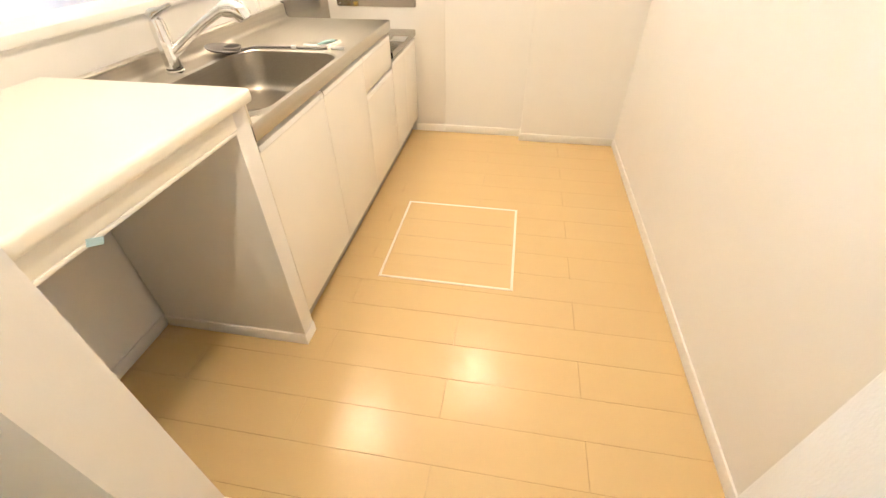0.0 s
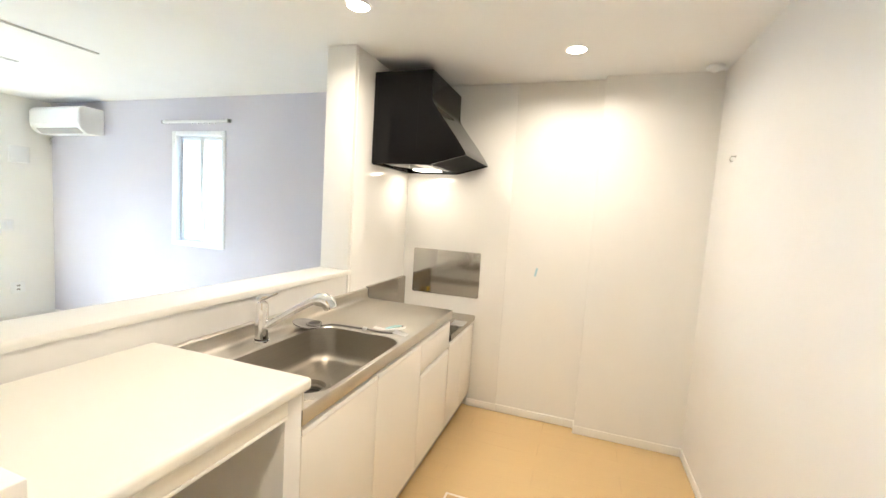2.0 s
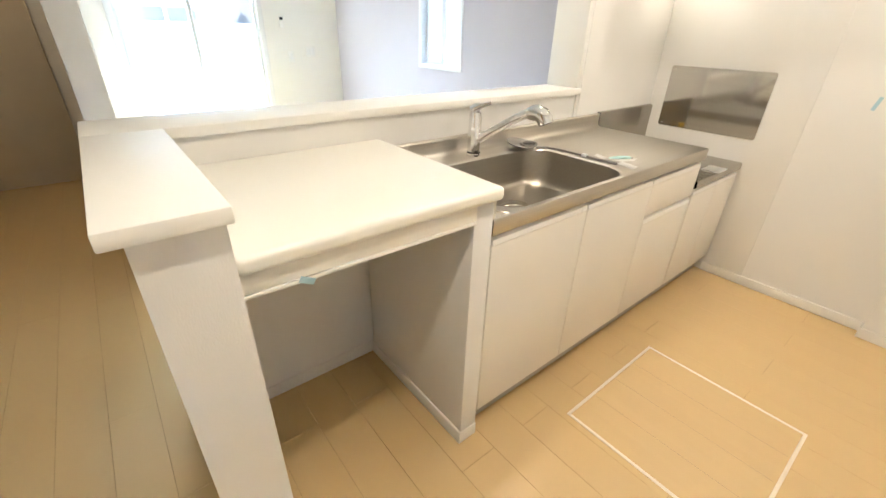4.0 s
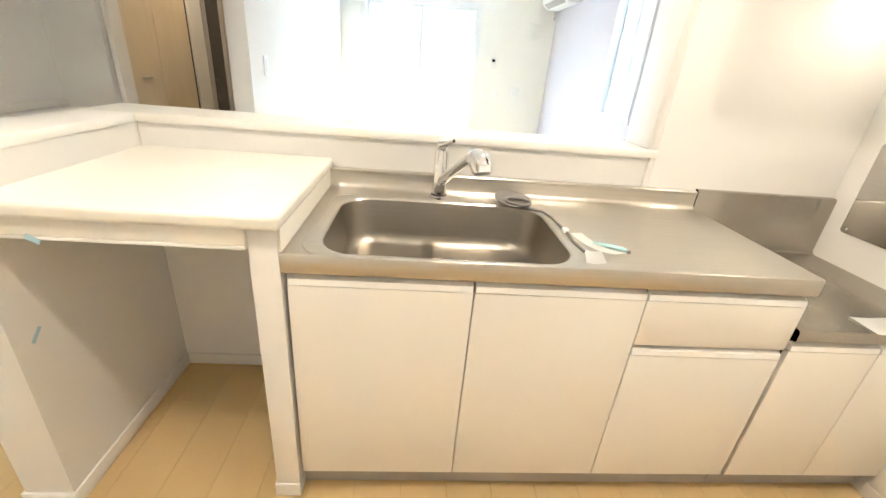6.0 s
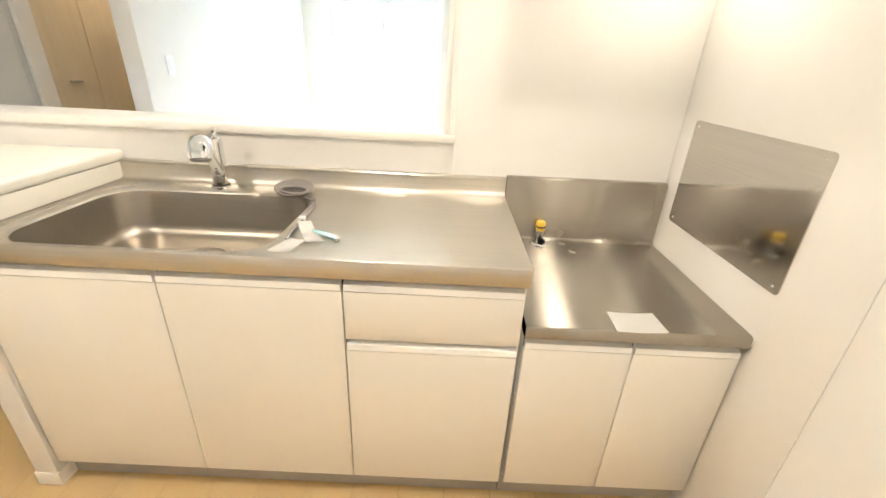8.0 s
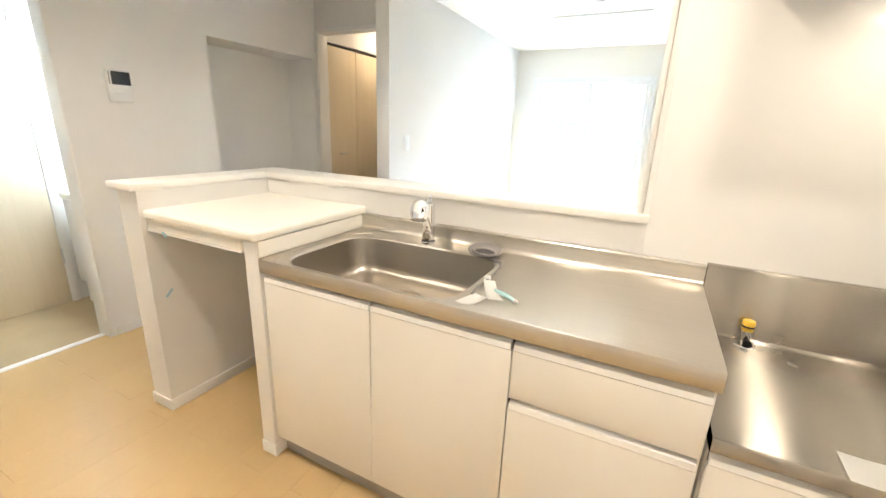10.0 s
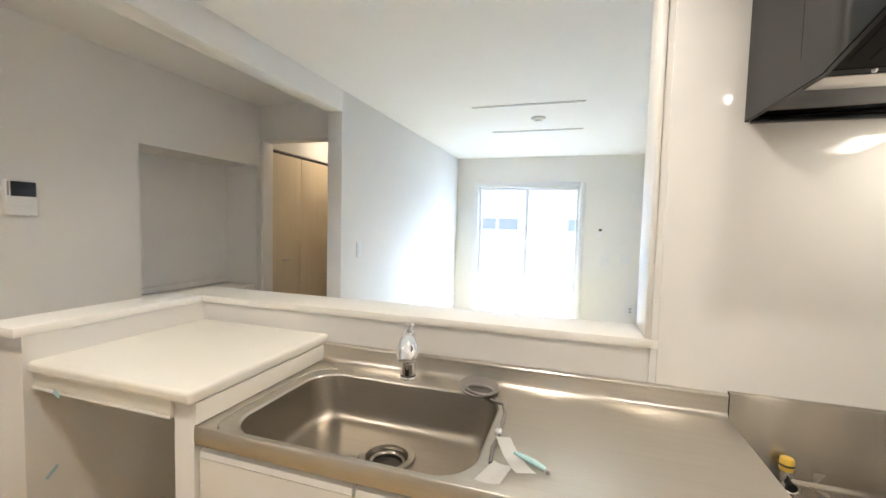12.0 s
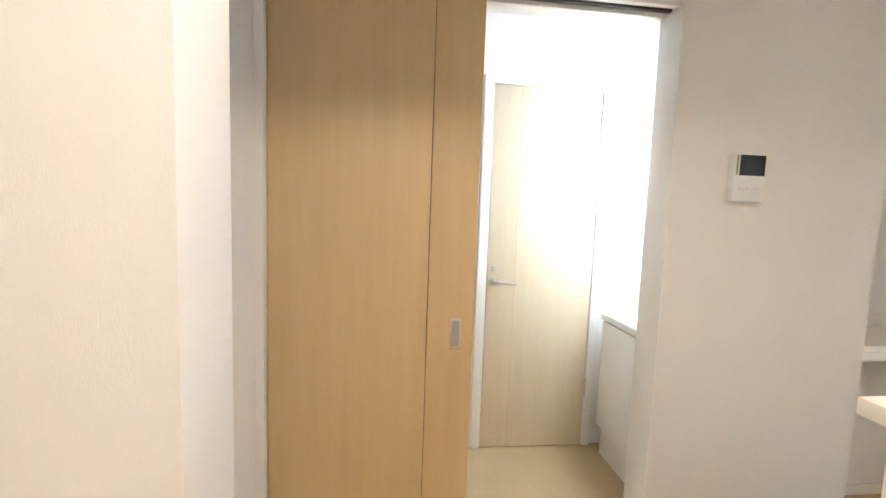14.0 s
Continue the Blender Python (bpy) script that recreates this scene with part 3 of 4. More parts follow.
def sink_unit():
    unit = thing("sink_cabinet", (0.7, 0.3, 0.0), "cream sink base cabinet with three doors and a drawer", "cabinet", "kitchen base cabinets")
    bm = bmesh.new()
    box(bm, (0.002, 0.032, BASE_Z), (0.018, 0.59, 0.808))
    box(bm, (SINK_W - 0.018, 0.032, BASE_Z), (SINK_W - 0.002, 0.59, 0.808))
    box(bm, (0.018, 0.032, BASE_Z), (SINK_W - 0.018, 0.59, BASE_Z + 0.016))
    box(bm, (0.018, 0.57, BASE_Z + 0.016), (SINK_W - 0.018, 0.59, 0.808))
    part("body", bm, M_CABINET, unit)
    block("front_shadow", (0.018, 0.034, BASE_Z + 0.016), (SINK_W - 0.018, 0.05, 0.806), M_SHADOWGAP, unit, 0)
    block("toe_kick", (0.002, 0.055, 0.001), (SINK_W - 0.002, 0.07, BASE_Z - 0.001), M_KICK, unit, 0)
    pull_door(unit, "door", 0.008, D1, BASE_Z, 0.798)
    pull_door(unit, "door", D1, D2, BASE_Z, 0.798)
    pull_door(unit, "drawer", D2, SINK_W - 0.006, 0.629, 0.798)
    pull_door(unit, "door", D2, SINK_W - 0.006, BASE_Z, 0.618)


def sink_top():
    top = thing("sink_counter", (0.7, 0.3, 0.825), "brushed stainless steel sink counter with a moulded bowl", "sink")
    cx, cy, hx, hy = 0.412, 0.248, 0.342, 0.236
    n = 96
    x0, x1, y0, y1 = 0.0, SINK_W, 0.006, 0.584
    inner = rounded(cx, cy, hx, hy, 0.105, n, COUNTER_Z)

    def onto_edge(p):
        dx, dy = p[0] - cx, p[1] - cy
        s = min(((x1 - cx) if dx > 0 else (x0 - cx)) / dx if abs(dx) > 1e-6 else 9e9, ((y1 - cy) if dy > 0 else (y0 - cy)) / dy if abs(dy) > 1e-6 else 9e9)
        return (cx + dx * s, cy + dy * s, COUNTER_Z)
    outer = [onto_edge(p) for p in inner]
    for corner in ((x0, y0), (x1, y0), (x1, y1), (x0, y1)):
        k = min(range(n), key=lambda i: (outer[i][0] - corner[0]) ** 2 + (outer[i][1] - corner[1]) ** 2)
        outer[k] = (*corner, COUNTER_Z)
    rings = [outer, inner]
    for inset, drop in ((0.004, 0.0015), (0.008, 0.006), (0.012, 0.03), (0.024, 0.118), (0.028, 0.134), (0.036, 0.146), (0.050, 0.153), (0.080, 0.157)):
        rings.append([(cx + (p[0] - cx) * (hx - inset) / hx, cy + (p[1] - cy) * (hy - inset) / hy, COUNTER_Z - drop) for p in inner])
    drain = (0.428, 0.295)
    rings.append([(drain[0] + 0.072 * math.cos(math.atan2(p[1] - cy, p[0] - cx)), drain[1] + 0.072 * math.sin(math.atan2(p[1] - cy, p[0] - cx)), COUNTER_Z - 0.164) for p in inner])
    # the bowl takes the darker steel, with its shade painted in
    for name, span, material in (("deck", rings[:4], M_STEEL), ("bowl", rings[3:], M_STEEL_SHADED)):
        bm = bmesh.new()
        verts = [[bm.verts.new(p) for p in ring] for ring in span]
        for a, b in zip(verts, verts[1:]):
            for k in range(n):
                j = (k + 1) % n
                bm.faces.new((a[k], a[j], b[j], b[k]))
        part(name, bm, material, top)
    # rounded front nosing, and the edge at the hob side
    bm = bmesh.new()
    prism(bm, [(0.006, COUNTER_Z), (0.002, COUNTER_Z - 0.0015), (0.0, COUNTER_Z - 0.006), (0.0, COUNTER_Z - 0.047), (0.003, COUNTER_Z - 0.052), (0.02, COUNTER_Z - 0.052), (0.02, COUNTER_Z - 0.002)], 0, 0.0, SINK_W)
    part("front_edge", bm, M_STEEL, top)
    block("side_edge", (SINK_W - 0.012, 0.021, COUNTER_Z - 0.052), (SINK_W + 0.001, 0.584, COUNTER_Z - 0.001), M_STEEL, top, 0.001)
    bm = bmesh.new()
    prism(bm, [(0.562, COUNTER_Z - 0.001), (0.572, COUNTER_Z + 0.0012), (0.580, COUNTER_Z + 0.0045), (0.585, COUNTER_Z + 0.0095), (0.588, COUNTER_Z + 0.018), (0.588, 0.920), (0.585, 0.922), (0.585, 0.927), (0.588, 0.930), (0.6095, 0.931), (0.6095, COUNTER_Z - 0.002)], 0, 0.002, SINK_W)
    part("upstand", bm, M_STEEL, top)
    # drip line round the bowl
    bm = bmesh.new()
    line = rounded(cx, cy + 0.004, hx + 0.032, hy + 0.024, 0.09, n, COUNTER_Z + 0.0005)
    tube(bm, [line[k] for k in range(26, 62)], [0.0032] * 36, 8)
    part("drip_bead", bm, M_STEEL, top)
    # waste outlet
    bm = bmesh.new()
    z = COUNTER_Z - 0.164
    tube(bm, [(*drain, z + 0.003), (*drain, z + 0.009), (*drain, z + 0.008), (*drain, z - 0.004), (*drain, z - 0.05)], [0.088, 0.084, 0.066, 0.060, 0.058], 40, caps=False)
    waste = part("waste_ring", bm, M_STEEL_SHADED, top)
    bm = bmesh.new()
    tube(bm, [(*drain, z - 0.03), (*drain, z - 0.026), (*drain, z - 0.034), (*drain, z - 0.036)], [0.057, 0.046, 0.03, 0.01], 32)
    part("strainer", bm, M_SHADOWGAP, waste, "dark strainer basket")
    bm = bmesh.new()
    tube(bm, [(*drain, z - 0.012), (*drain, z - 0.006), (*drain, z - 0.012)], [0.058, 0.053, 0.047], 32, caps=False)
    part("strainer_rim", bm, M_STEEL_SHADED, waste)


def hob_unit():
    x0, x1 = SINK_W + 0.004, EAST - 0.006
    mid = 1.70
    unit = thing("hob_cabinet", (1.69, 0.3, 0.0), "cream low base cabinet with two doors under the hob bay", "cabinet", "kitchen base cabinets")
    block("body", (x0, 0.034, BASE_Z), (x1, 0.58, HOB_Z - 0.045), M_CABINET, unit, 0.001)
    block("front_shadow", (x0 + 0.006, 0.0315, BASE_Z + 0.01), (x1 - 0.006, 0.0338, HOB_Z - 0.046), M_SHADOWGAP, unit, 0)
    block("toe_kick", (x0, 0.055, 0.001), (x1, 0.07, BASE_Z - 0.001), M_KICK, unit, 0)
    pull_door(unit, "door", x0 + 0.002, mid, BASE_Z, HOB_Z - 0.05)
    pull_door(unit, "door", mid, x1 - 0.004, BASE_Z, HOB_Z - 0.05)
    top = thing("hob_counter", (1.69, 0.3, HOB_Z - 0.04), "brushed steel hob bay with a tall splash upstand", "counter")
    bm = bmesh.new()
    prism(bm, [(0.008, HOB_Z), (0.003, HOB_Z - 0.002), (0.0, HOB_Z - 0.007), (0.0, HOB_Z - 0.034), (0.004, HOB_Z - 0.038), (0.582, HOB_Z - 0.038), (0.582, HOB_Z + 0.012), (0.576, HOB_Z + 0.003), (0.568, HOB_Z)], 0, x0, x1)
    part("deck", bm, M_STEEL_HOB, top)
    bm = bmesh.new()
    prism(bm, [(0.584, HOB_Z - 0.03), (0.584, 0.93), (0.588, 0.936), (0.6055, 0.938), (0.6055, HOB_Z - 0.03)], 0, SINK_W + 0.002, x1)
    part("splash_upstand", bm, M_STEEL_HOB, top)


sink_unit()
sink_top()
hob_unit()

# ---- kitchen: work counter and its leg ----
wc = thing("work_counter", (-0.32, 0.3, 0.0), "cream laminate work counter with an open bay beneath", "counter")
bm = bmesh.new()
box(bm, (-0.649, -0.022, 0.924), (0.012, BACK + 0.008, 0.962), 0.013, 5)
part("worktop", bm, M_COUNTER, wc)
block("apron", (-0.648, -0.008, 0.880), (-0.073, 0.020, 0.9235), M_COUNTER, wc, 0.002)
block("apron_lip", (-0.648, -0.010, 0.871), (-0.073, 0.022, 0.8795), M_CAP, wc, 0.0015)
block("leg_panel", (-0.072, 0.002, 0.056), (-0.002, 0.606, 0.9235), M_WALL, wc, 0.002)
block("leg_skirting", (-0.078, -0.001, 0.001), (0.0, 0.606, 0.0555), M_TRIM, wc, 0.002)
block("side_upstand", (-0.0015, 0.002, 0.864), (0.006, 0.606, 0.9235), M_COUNTER, wc, 0.001)

# ---- kitchen: tap ----


def mixer_tap():
    tap = thing("mixer_tap", (0.40, 0.523, COUNTER_Z), "chrome single-lever pull-out kitchen mixer tap", "tap")
    x, y, z = 0.40, 0.523, COUNTER_Z
    bm = bmesh.new()
    tube(bm, [(x, y, z), (x, y, z + 0.008), (x, y, z + 0.012), (x, y, z + 0.03), (x, y, z + 0.034), (x, y, z + 0.155), (x, y, z + 0.172), (x, y, z + 0.178)],
         [0.031, 0.031, 0.027, 0.027, 0.0265, 0.0255, 0.022, 0.010], 32)
    body = part("body", bm, M_CHROME, tap)
    bm = bmesh.new()
    tube(bm, [(x, y, z + 0.0125), (x, y, z + 0.0185)], [0.0276, 0.0276], 32)
    part("base_band", bm, M_SHADOWGAP, body, "dark ring round the base")
    d = Vector((0.36, -0.93, 0)).normalized()
    base = Vector((x, y, z + 0.06))

    def along(s, up):
        return base + d * s + Vector((0, 0, up))
    bm = bmesh.new()
    tube(bm, [along(0.0, 0), along(0.03, 0.015), along(0.08, 0.05), along(0.15, 0.096), along(0.2, 0.124), along(0.222, 0.132)], [0.017, 0.0175, 0.0165, 0.016, 0.017, 0.018], 24)
    part("spout", bm, M_CHROME, tap)
    bm = bmesh.new()
    tube(bm, [along(0.215, 0.130), along(0.232, 0.134), along(0.250, 0.136), along(0.268, 0.128), along(0.279, 0.113), along(0.284, 0.102)], [0.022, 0.028, 0.031, 0.032, 0.031, 0.028], 24)
    head = part("spray_head", bm, M_CHROME, tap)
    bm = bmesh.new()
    tube(bm, [along(0.2838, 0.1025), along(0.2855, 0.0985)], [0.024, 0.023], 20)
    part("spray_face", bm, M_GREY_PLASTIC, head)
    bm = bmesh.new()
    a = Vector((x, y, z + 0.178))
    u = Vector((0.55, -0.83, 0)).normalized()
    tube(bm, [a - u * 0.012, a + Vector((0, 0, 0.012)), a + u * 0.025 + Vector((0, 0, 0.02)), a + u * 0.06 + Vector((0, 0, 0.034))], [0.018, 0.018, 0.009, 0.006], 16)
    part("lever", bm, M_CHROME, tap)


mixer_tap()

# ---- kitchen: range hood ----
HX0, HX1 = 1.402, EAST - 0.006


def range_hood():
    hood = thing("range_hood", (1.69, 0.3, 1.735), "glossy black sloped range hood fixed to the wall above the hob", "range hood")
    hy = BACK - 0.005
    nose = [(0.218, 2.300), (0.218, 2.135), (0.212, 2.112), (0.190, 2.082), (0.130, 2.006), (0.062, 1.920), (0.010, 1.848), (-0.014, 1.812), (-0.018, 1.797)]
    side = [(hy, 1.735), (hy, 2.300), *nose, (0.210, 1.735)]
    for x0, x1 in ((HX0, HX0 + 0.012), (HX1 - 0.012, HX1)):
        bm = bmesh.new()
        prism(bm, side, 0, x0, x1)
        bmesh.ops.bevel(bm, geom=list(bm.edges), offset=0.0015, segments=2, affect="EDGES")
        part("side_panel", bm, M_BLACK, hood)
    bm = bmesh.new()
    prism(bm, nose + [(y + 0.013, z + 0.004) for y, z in nose[::-1]], 0, HX0 + 0.0125, HX1 - 0.0125)
    part("front_panel", bm, M_BLACK, hood)
    block("top_panel", (HX0 + 0.0125, 0.232, 2.288), (HX1 - 0.0125, hy, 2.2995), M_BLACK, hood, 0.001)
    block("side_seam", (HX0 - 0.0003, 0.30, 1.80), (HX0 + 0.0004, 0.3010, 2.28), M_BLACKMATT, hood, 0, "thin panel seam")
    # inclined grease filter with ridges, rising to the front edge
    lean = (1.797 - 1.738) / 0.215
    bm = bmesh.new()
    prism(bm, [(-0.004, 1.803), (0.212, 1.744), (0.212, 1.756), (-0.004, 1.815)], 0, HX0 + 0.0125, HX1 - 0.0125)
    filt = part("grease_filter", bm, M_BLACKMATT, hood, "matt black ridged grease filter")
    for k in range(16):
        bm = bmesh.new()
        sx = HX0 + 0.03 + k * 0.0335
        prism(bm, [(0.015, 1.7968), (0.190, 1.7968 - 0.175 * lean), (0.190, 1.7995 - 0.175 * lean), (0.015, 1.7995)], 0, sx, sx + 0.02)
        part("filter_slat", bm, M_BLACKMATT, filt)
    bar = block("lamp_bar", (HX0 + 0.0125, 0.214, 1.742), (HX1 - 0.0125, hy - 0.001, 1.757), M_BLACK, hood, 0.002)
    block("bar_trim", (HX0 + 0.02, 0.245, 1.7385), (1.715, 0.330, 1.7415), M_SATIN, bar, 0.001, "satin metal strip")
    block("lamp_lens", (1.745, 0.285, 1.736), (1.850, 0.465, 1.7415), M_HOODLAMP, bar, 0.002, "lit white hood lamp lens")
    block("rear_trim", (HX0 + 0.0125, hy - 0.03, 1.730), (HX1 - 0.0125, hy - 0.001, 1.7415), M_BLACK, bar, 0.002)
    for sx in (HX0 + 0.09, HX1 - 0.235):
        bm = bmesh.new()
        tube(bm, [(sx, 0.224, 1.7425), (sx, 0.224, 1.7365)], [0.006, 0.004], 12)
        part("screw", bm, M_CHROME, hood)


range_hood()

# steel plate on the end wall
plate = thing("steel_plate", (EAST - 0.006, 0.25, 0.83), "polished stainless steel plate fixed to the end wall", "wall plate")
bm = bmesh.new()
prism(bm, [(p[0], p[1]) for p in rounded(0.255, 0.998, 0.267, 0.170, 0.012, 32)], 0, EAST - 0.0075, EAST - 0.0045)
part("plate", bm, M_STEEL_PLATE, plate)
for sy, sz in ((0.5, 1.15), (0.01, 1.15), (0.5, 0.845), (0.01, 0.845)):
    bm = bmesh.new()
    tube(bm, [(EAST - 0.0075, sy, sz), (EAST - 0.009, sy, sz)], [0.004, 0.003], 12)
    part("screw", bm, M_SATIN, plate)

# ---- kitchen: small things ----


def gas_tap():
    x, y, z = 1.545, 0.555, HOB_Z
    g = thing("gas_tap", (x, y, z), "chrome gas tap with a yellow capped outlet", "gas tap")
    bm = bmesh.new()
    tube(bm, [(x, y, z), (x, y, z + 0.006), (x, y, z + 0.008)], [0.034, 0.032, 0.018], 28)
    part("rosette", bm, M_CHROME, g)
    bm = bmesh.new()
    tube(bm, [(x, y, z + 0.006), (x, y, z + 0.03), (x, y, z + 0.032), (x, y, z + 0.05)], [0.012, 0.012, 0.018, 0.018], 24)
    part("valve", bm, M_CHROME, g)
    bm = bmesh.new()
    tube(bm, [(x, y - 0.012, z + 0.022), (x, y - 0.04, z + 0.018)], [0.008, 0.013], 16)
    part("knob", bm, M_BLACKMATT, g, "black turning knob")
    bm = bmesh.new()
    tube(bm, [(x, y, z + 0.05), (x, y, z + 0.054), (x, y, z + 0.08), (x, y, z + 0.084)], [0.015, 0.0175, 0.0175, 0.015], 24)
    capp = part("cap", bm, M_YELLOW, g, "yellow plastic cap")
    bm = bmesh.new()
    tube(bm, [(x, y, z + 0.062), (x, y, z + 0.068)], [0.018, 0.018], 24)
    part("cap_band", bm, M_SHADOWGAP, capp)


def drain_cover():
    x, y, z = 0.664, 0.500, COUNTER_Z + 0.004
    c = thing("drain_cover", (x, y, z), "grey round drain cover propped on the sink's back edge", "drain cover")
    tilt = pose(x, y, z + 0.016, 9, 3, 0)
    bm = bmesh.new()
    tube(bm, [(0, 0, -0.004), (0, 0, 0.002), (0, 0, 0.005)], [0.062, 0.066, 0.062], 40)
    bm.transform(tilt)
    part("disc", bm, M_COVER, c)
    bm = bmesh.new()
    tube(bm, [(0.012 + 0.044 * math.cos(a), -0.034 + 0.026 * math.sin(a), 0.009) for a in [k * math.tau / 28 for k in range(29)]], [0.005] * 29, 10, caps=False)
    bm.transform(tilt)
    ring = part("grip_ring", bm, M_COVER, c)
    bm = bmesh.new()
    tube(bm, [(0, 0, 0.0052), (0, 0, 0.0064)], [0.036, 0.035], 32)
    bm.transform(pose(0.012, -0.034, 0) @ Matrix.Diagonal((1.12, 0.6, 1, 1)))
    bm.transform(tilt)
    part("slot", bm, M_SHADOWGAP, ring, "dark slot in the cover")


def chain_cord():
    s = thing("loose_cord", (0.74, 0.4, COUNTER_Z), "thin grey cord lying along the bowl's edge", "cord")
    bm = bmesh.new()
    pts = [(0.715, 0.452), (0.758, 0.425), (0.772, 0.37), (0.776, 0.30), (0.779, 0.23), (0.774, 0.17), (0.782, 0.10)]
    tube(bm, [(px, py, COUNTER_Z + 0.004) for px, py in pts], [0.0045] * len(pts), 10)
    part("strand", bm, M_COVER, s)
    block("end_piece", (0.766, 0.235, COUNTER_Z + 0.0005), (0.784, 0.255, COUNTER_Z + 0.014), M_PLASTIC, s, 0.003)


def paper_strip(name, outline, lift, material, label, category):
    """A slightly curled sheet from four corners."""
    bm = bmesh.new()
    n = 6
    a, b, c, d = (Vector(p) for p in outline)
    rows = []
    for i in range(n + 1):
        t = i / n
        up = lift * (2 * t - 1) ** 2
        rows.append([bm.verts.new((*(a.lerp(b, t)), up)), bm.verts.new((*(d.lerp(c, t)), up))])
    for p, q in zip(rows, rows[1:]):
        bm.faces.new((p[0], q[0], q[1], p[1]))
    bmesh.ops.solidify(bm, geom=list(bm.faces), thickness=0.0006)
    ob = new(name, mesh_of(name, bm, material))
    return tagged(ob, label, category)


gas_tap()
drain_cover()
chain_cord()
strip = paper_strip("paper_label", [(0.792, 0.245), (0.862, 0.105), (0.905, 0.118), (0.828, 0.252)], 0.012, M_PAPER, "curled white paper label lying on the sink counter", "label")
strip.location = (-0.016, -0.042, COUNTER_Z + 0.004)
card = paper_strip("paper_card", [(0.772, 0.072), (0.828, 0.075), (0.846, 0.152), (0.800, 0.158)], 0.004, M_PAPER, "small off-white card lying on the sink counter", "card")
card.location = (-0.012, -0.045, COUNTER_Z + 0.001)
note = paper_strip("paper_sheet", [(1.640, 0.085), (1.766, 0.088), (1.770, -0.002), (1.636, -0.006)], 0.003, M_PAPER, "blank white paper sheet lying on the hob bay", "paper")
note.location.z = HOB_Z + 0.001
pen = thing("teal_brush", (0.87, 0.149, COUNTER_Z), "translucent teal plastic brush handle on the counter", "brush")
bm = bmesh.new()
tube(bm, [(0.830, 0.162, COUNTER_Z + 0.006), (0.845, 0.152, COUNTER_Z + 0.007), (0.872, 0.134, COUNTER_Z + 0.009), (0.900, 0.117, COUNTER_Z + 0.008), (0.908, 0.112, COUNTER_Z + 0.006)], [0.004, 0.006, 0.0075, 0.006, 0.004], 12)
part("handle", bm, M_TEAL, pen)
block("tip", (0.906, 0.103, COUNTER_Z + 0.001), (0.916, 0.113, COUNTER_Z + 0.011), M_GREY_PLASTIC, pen, 0.002)


def tape(a, b, at, label):
    """A torn strip of masking tape, its corners a and b in the wall's plane."""
    bm = bmesh.new()
    box(bm, a, b, 0.0003, 1)
    bm.transform(at)
    return tagged(new("masking_tape", mesh_of("masking_tape", bm, M_TAPE)), label, "tape", "masking tape marks")


tape((-0.016, -0.0006, -0.007), (0.016, 0.0006, 0.007), pose(-0.530, -0.0112, 0.873, 0, 28, 0), "pale blue masking tape stuck under the counter edge")
tape((-0.0006, -0.022, -0.006), (0.0006, 0.022, 0.006), pose(-0.649, 0.036, 0.575, 45, 0, 0), "pale blue masking tape on the low end wall")
tape((-0.0006, -0.007, -0.03), (0.0006, 0.007, 0.03), pose(EAST - 0.0046, -0.418, 1.072, 12, 0, 0), "pale blue masking tape on the end wall")

hook = thing("wall_hook", (1.575, SOUTH, 1.82), "small grey screw hook in the white wall", "hook")
bm = bmesh.new()
tube(bm, [(1.575, SOUTH, 1.835), (1.575, SOUTH + 0.02, 1.835), (1.575, SOUTH + 0.026, 1.82), (1.575, SOUTH + 0.018, 1.806), (1.575, SOUTH + 0.012, 1.81)], [0.003] * 5, 10)
part("hook", bm, M_SATIN, hook)
bm = bmesh.new()
tube(bm, [(1.575, SOUTH, 1.835), (1.575, SOUTH + 0.002, 1.835)], [0.008, 0.007], 16)
part("collar", bm, M_SATIN, hook)
det = thing("heat_detector", (1.83, -1.34, CEIL), "small white heat detector on the kitchen ceiling", "detector")
bm = bmesh.new()
tube(bm, [(1.83, -1.34, CEIL - 0.001), (1.83, -1.34, CEIL - 0.015), (1.83, -1.34, CEIL - 0.03)], [0.045, 0.045, 0.02], 28)
part("housing", bm, M_PLASTIC, det)


def downlight(x, y):
    d = thing("downlight", (x, y, CEIL), "lit warm recessed ceiling downlight with white rim", "downlight", "kitchen downlights")
    bm = bmesh.new()
    tube(bm, [(x, y, CEIL - 0.0005), (x, y, CEIL - 0.004), (x, y, CEIL - 0.005), (x, y, CEIL - 0.003)], [0.062, 0.06, 0.052, 0.05], 36, caps=False)
    part("rim", bm, M_PLASTIC, d)
    bm = bmesh.new()
    tube(bm, [(x, y, CEIL - 0.0035), (x, y, CEIL - 0.0005)], [0.05, 0.05], 36)
    part("lens", bm, M_LAMP, d, "glowing warm lens")


for dx, dy, share in (*DOWNLIGHTS, (-1.35, 3.0, 1.0)):
    downlight(dx, dy)

# ---- hall: intercom ----
ic = thing("intercom", (HALL_X, 0.465, 1.39), "white wall intercom with a dark screen", "intercom")
shell = block("shell", (HALL_X, 0.409, 1.407), (HALL_X + 0.028, 0.534, 1.580), M_PLASTIC, ic, 0.006, segments=3)
block("screen", (HALL_X + 0.0285, 0.428, 1.500), (HALL_X + 0.030, 0.526, 1.572), M_DARKSCREEN, ic, 0.0006, "dark glossy screen")
block("speaker", (HALL_X + 0.0285, 0.414, 1.502), (HALL_X + 0.0295, 0.422, 1.57), M_GREY_PLASTIC, ic, 0.0004)
for by in (0.43, 0.46, 0.49):
    block("button", (HALL_X + 0.0285, by, 1.447), (HALL_X + 0.031, by + 0.02, 1.459), M_ALU, ic, 0.001)

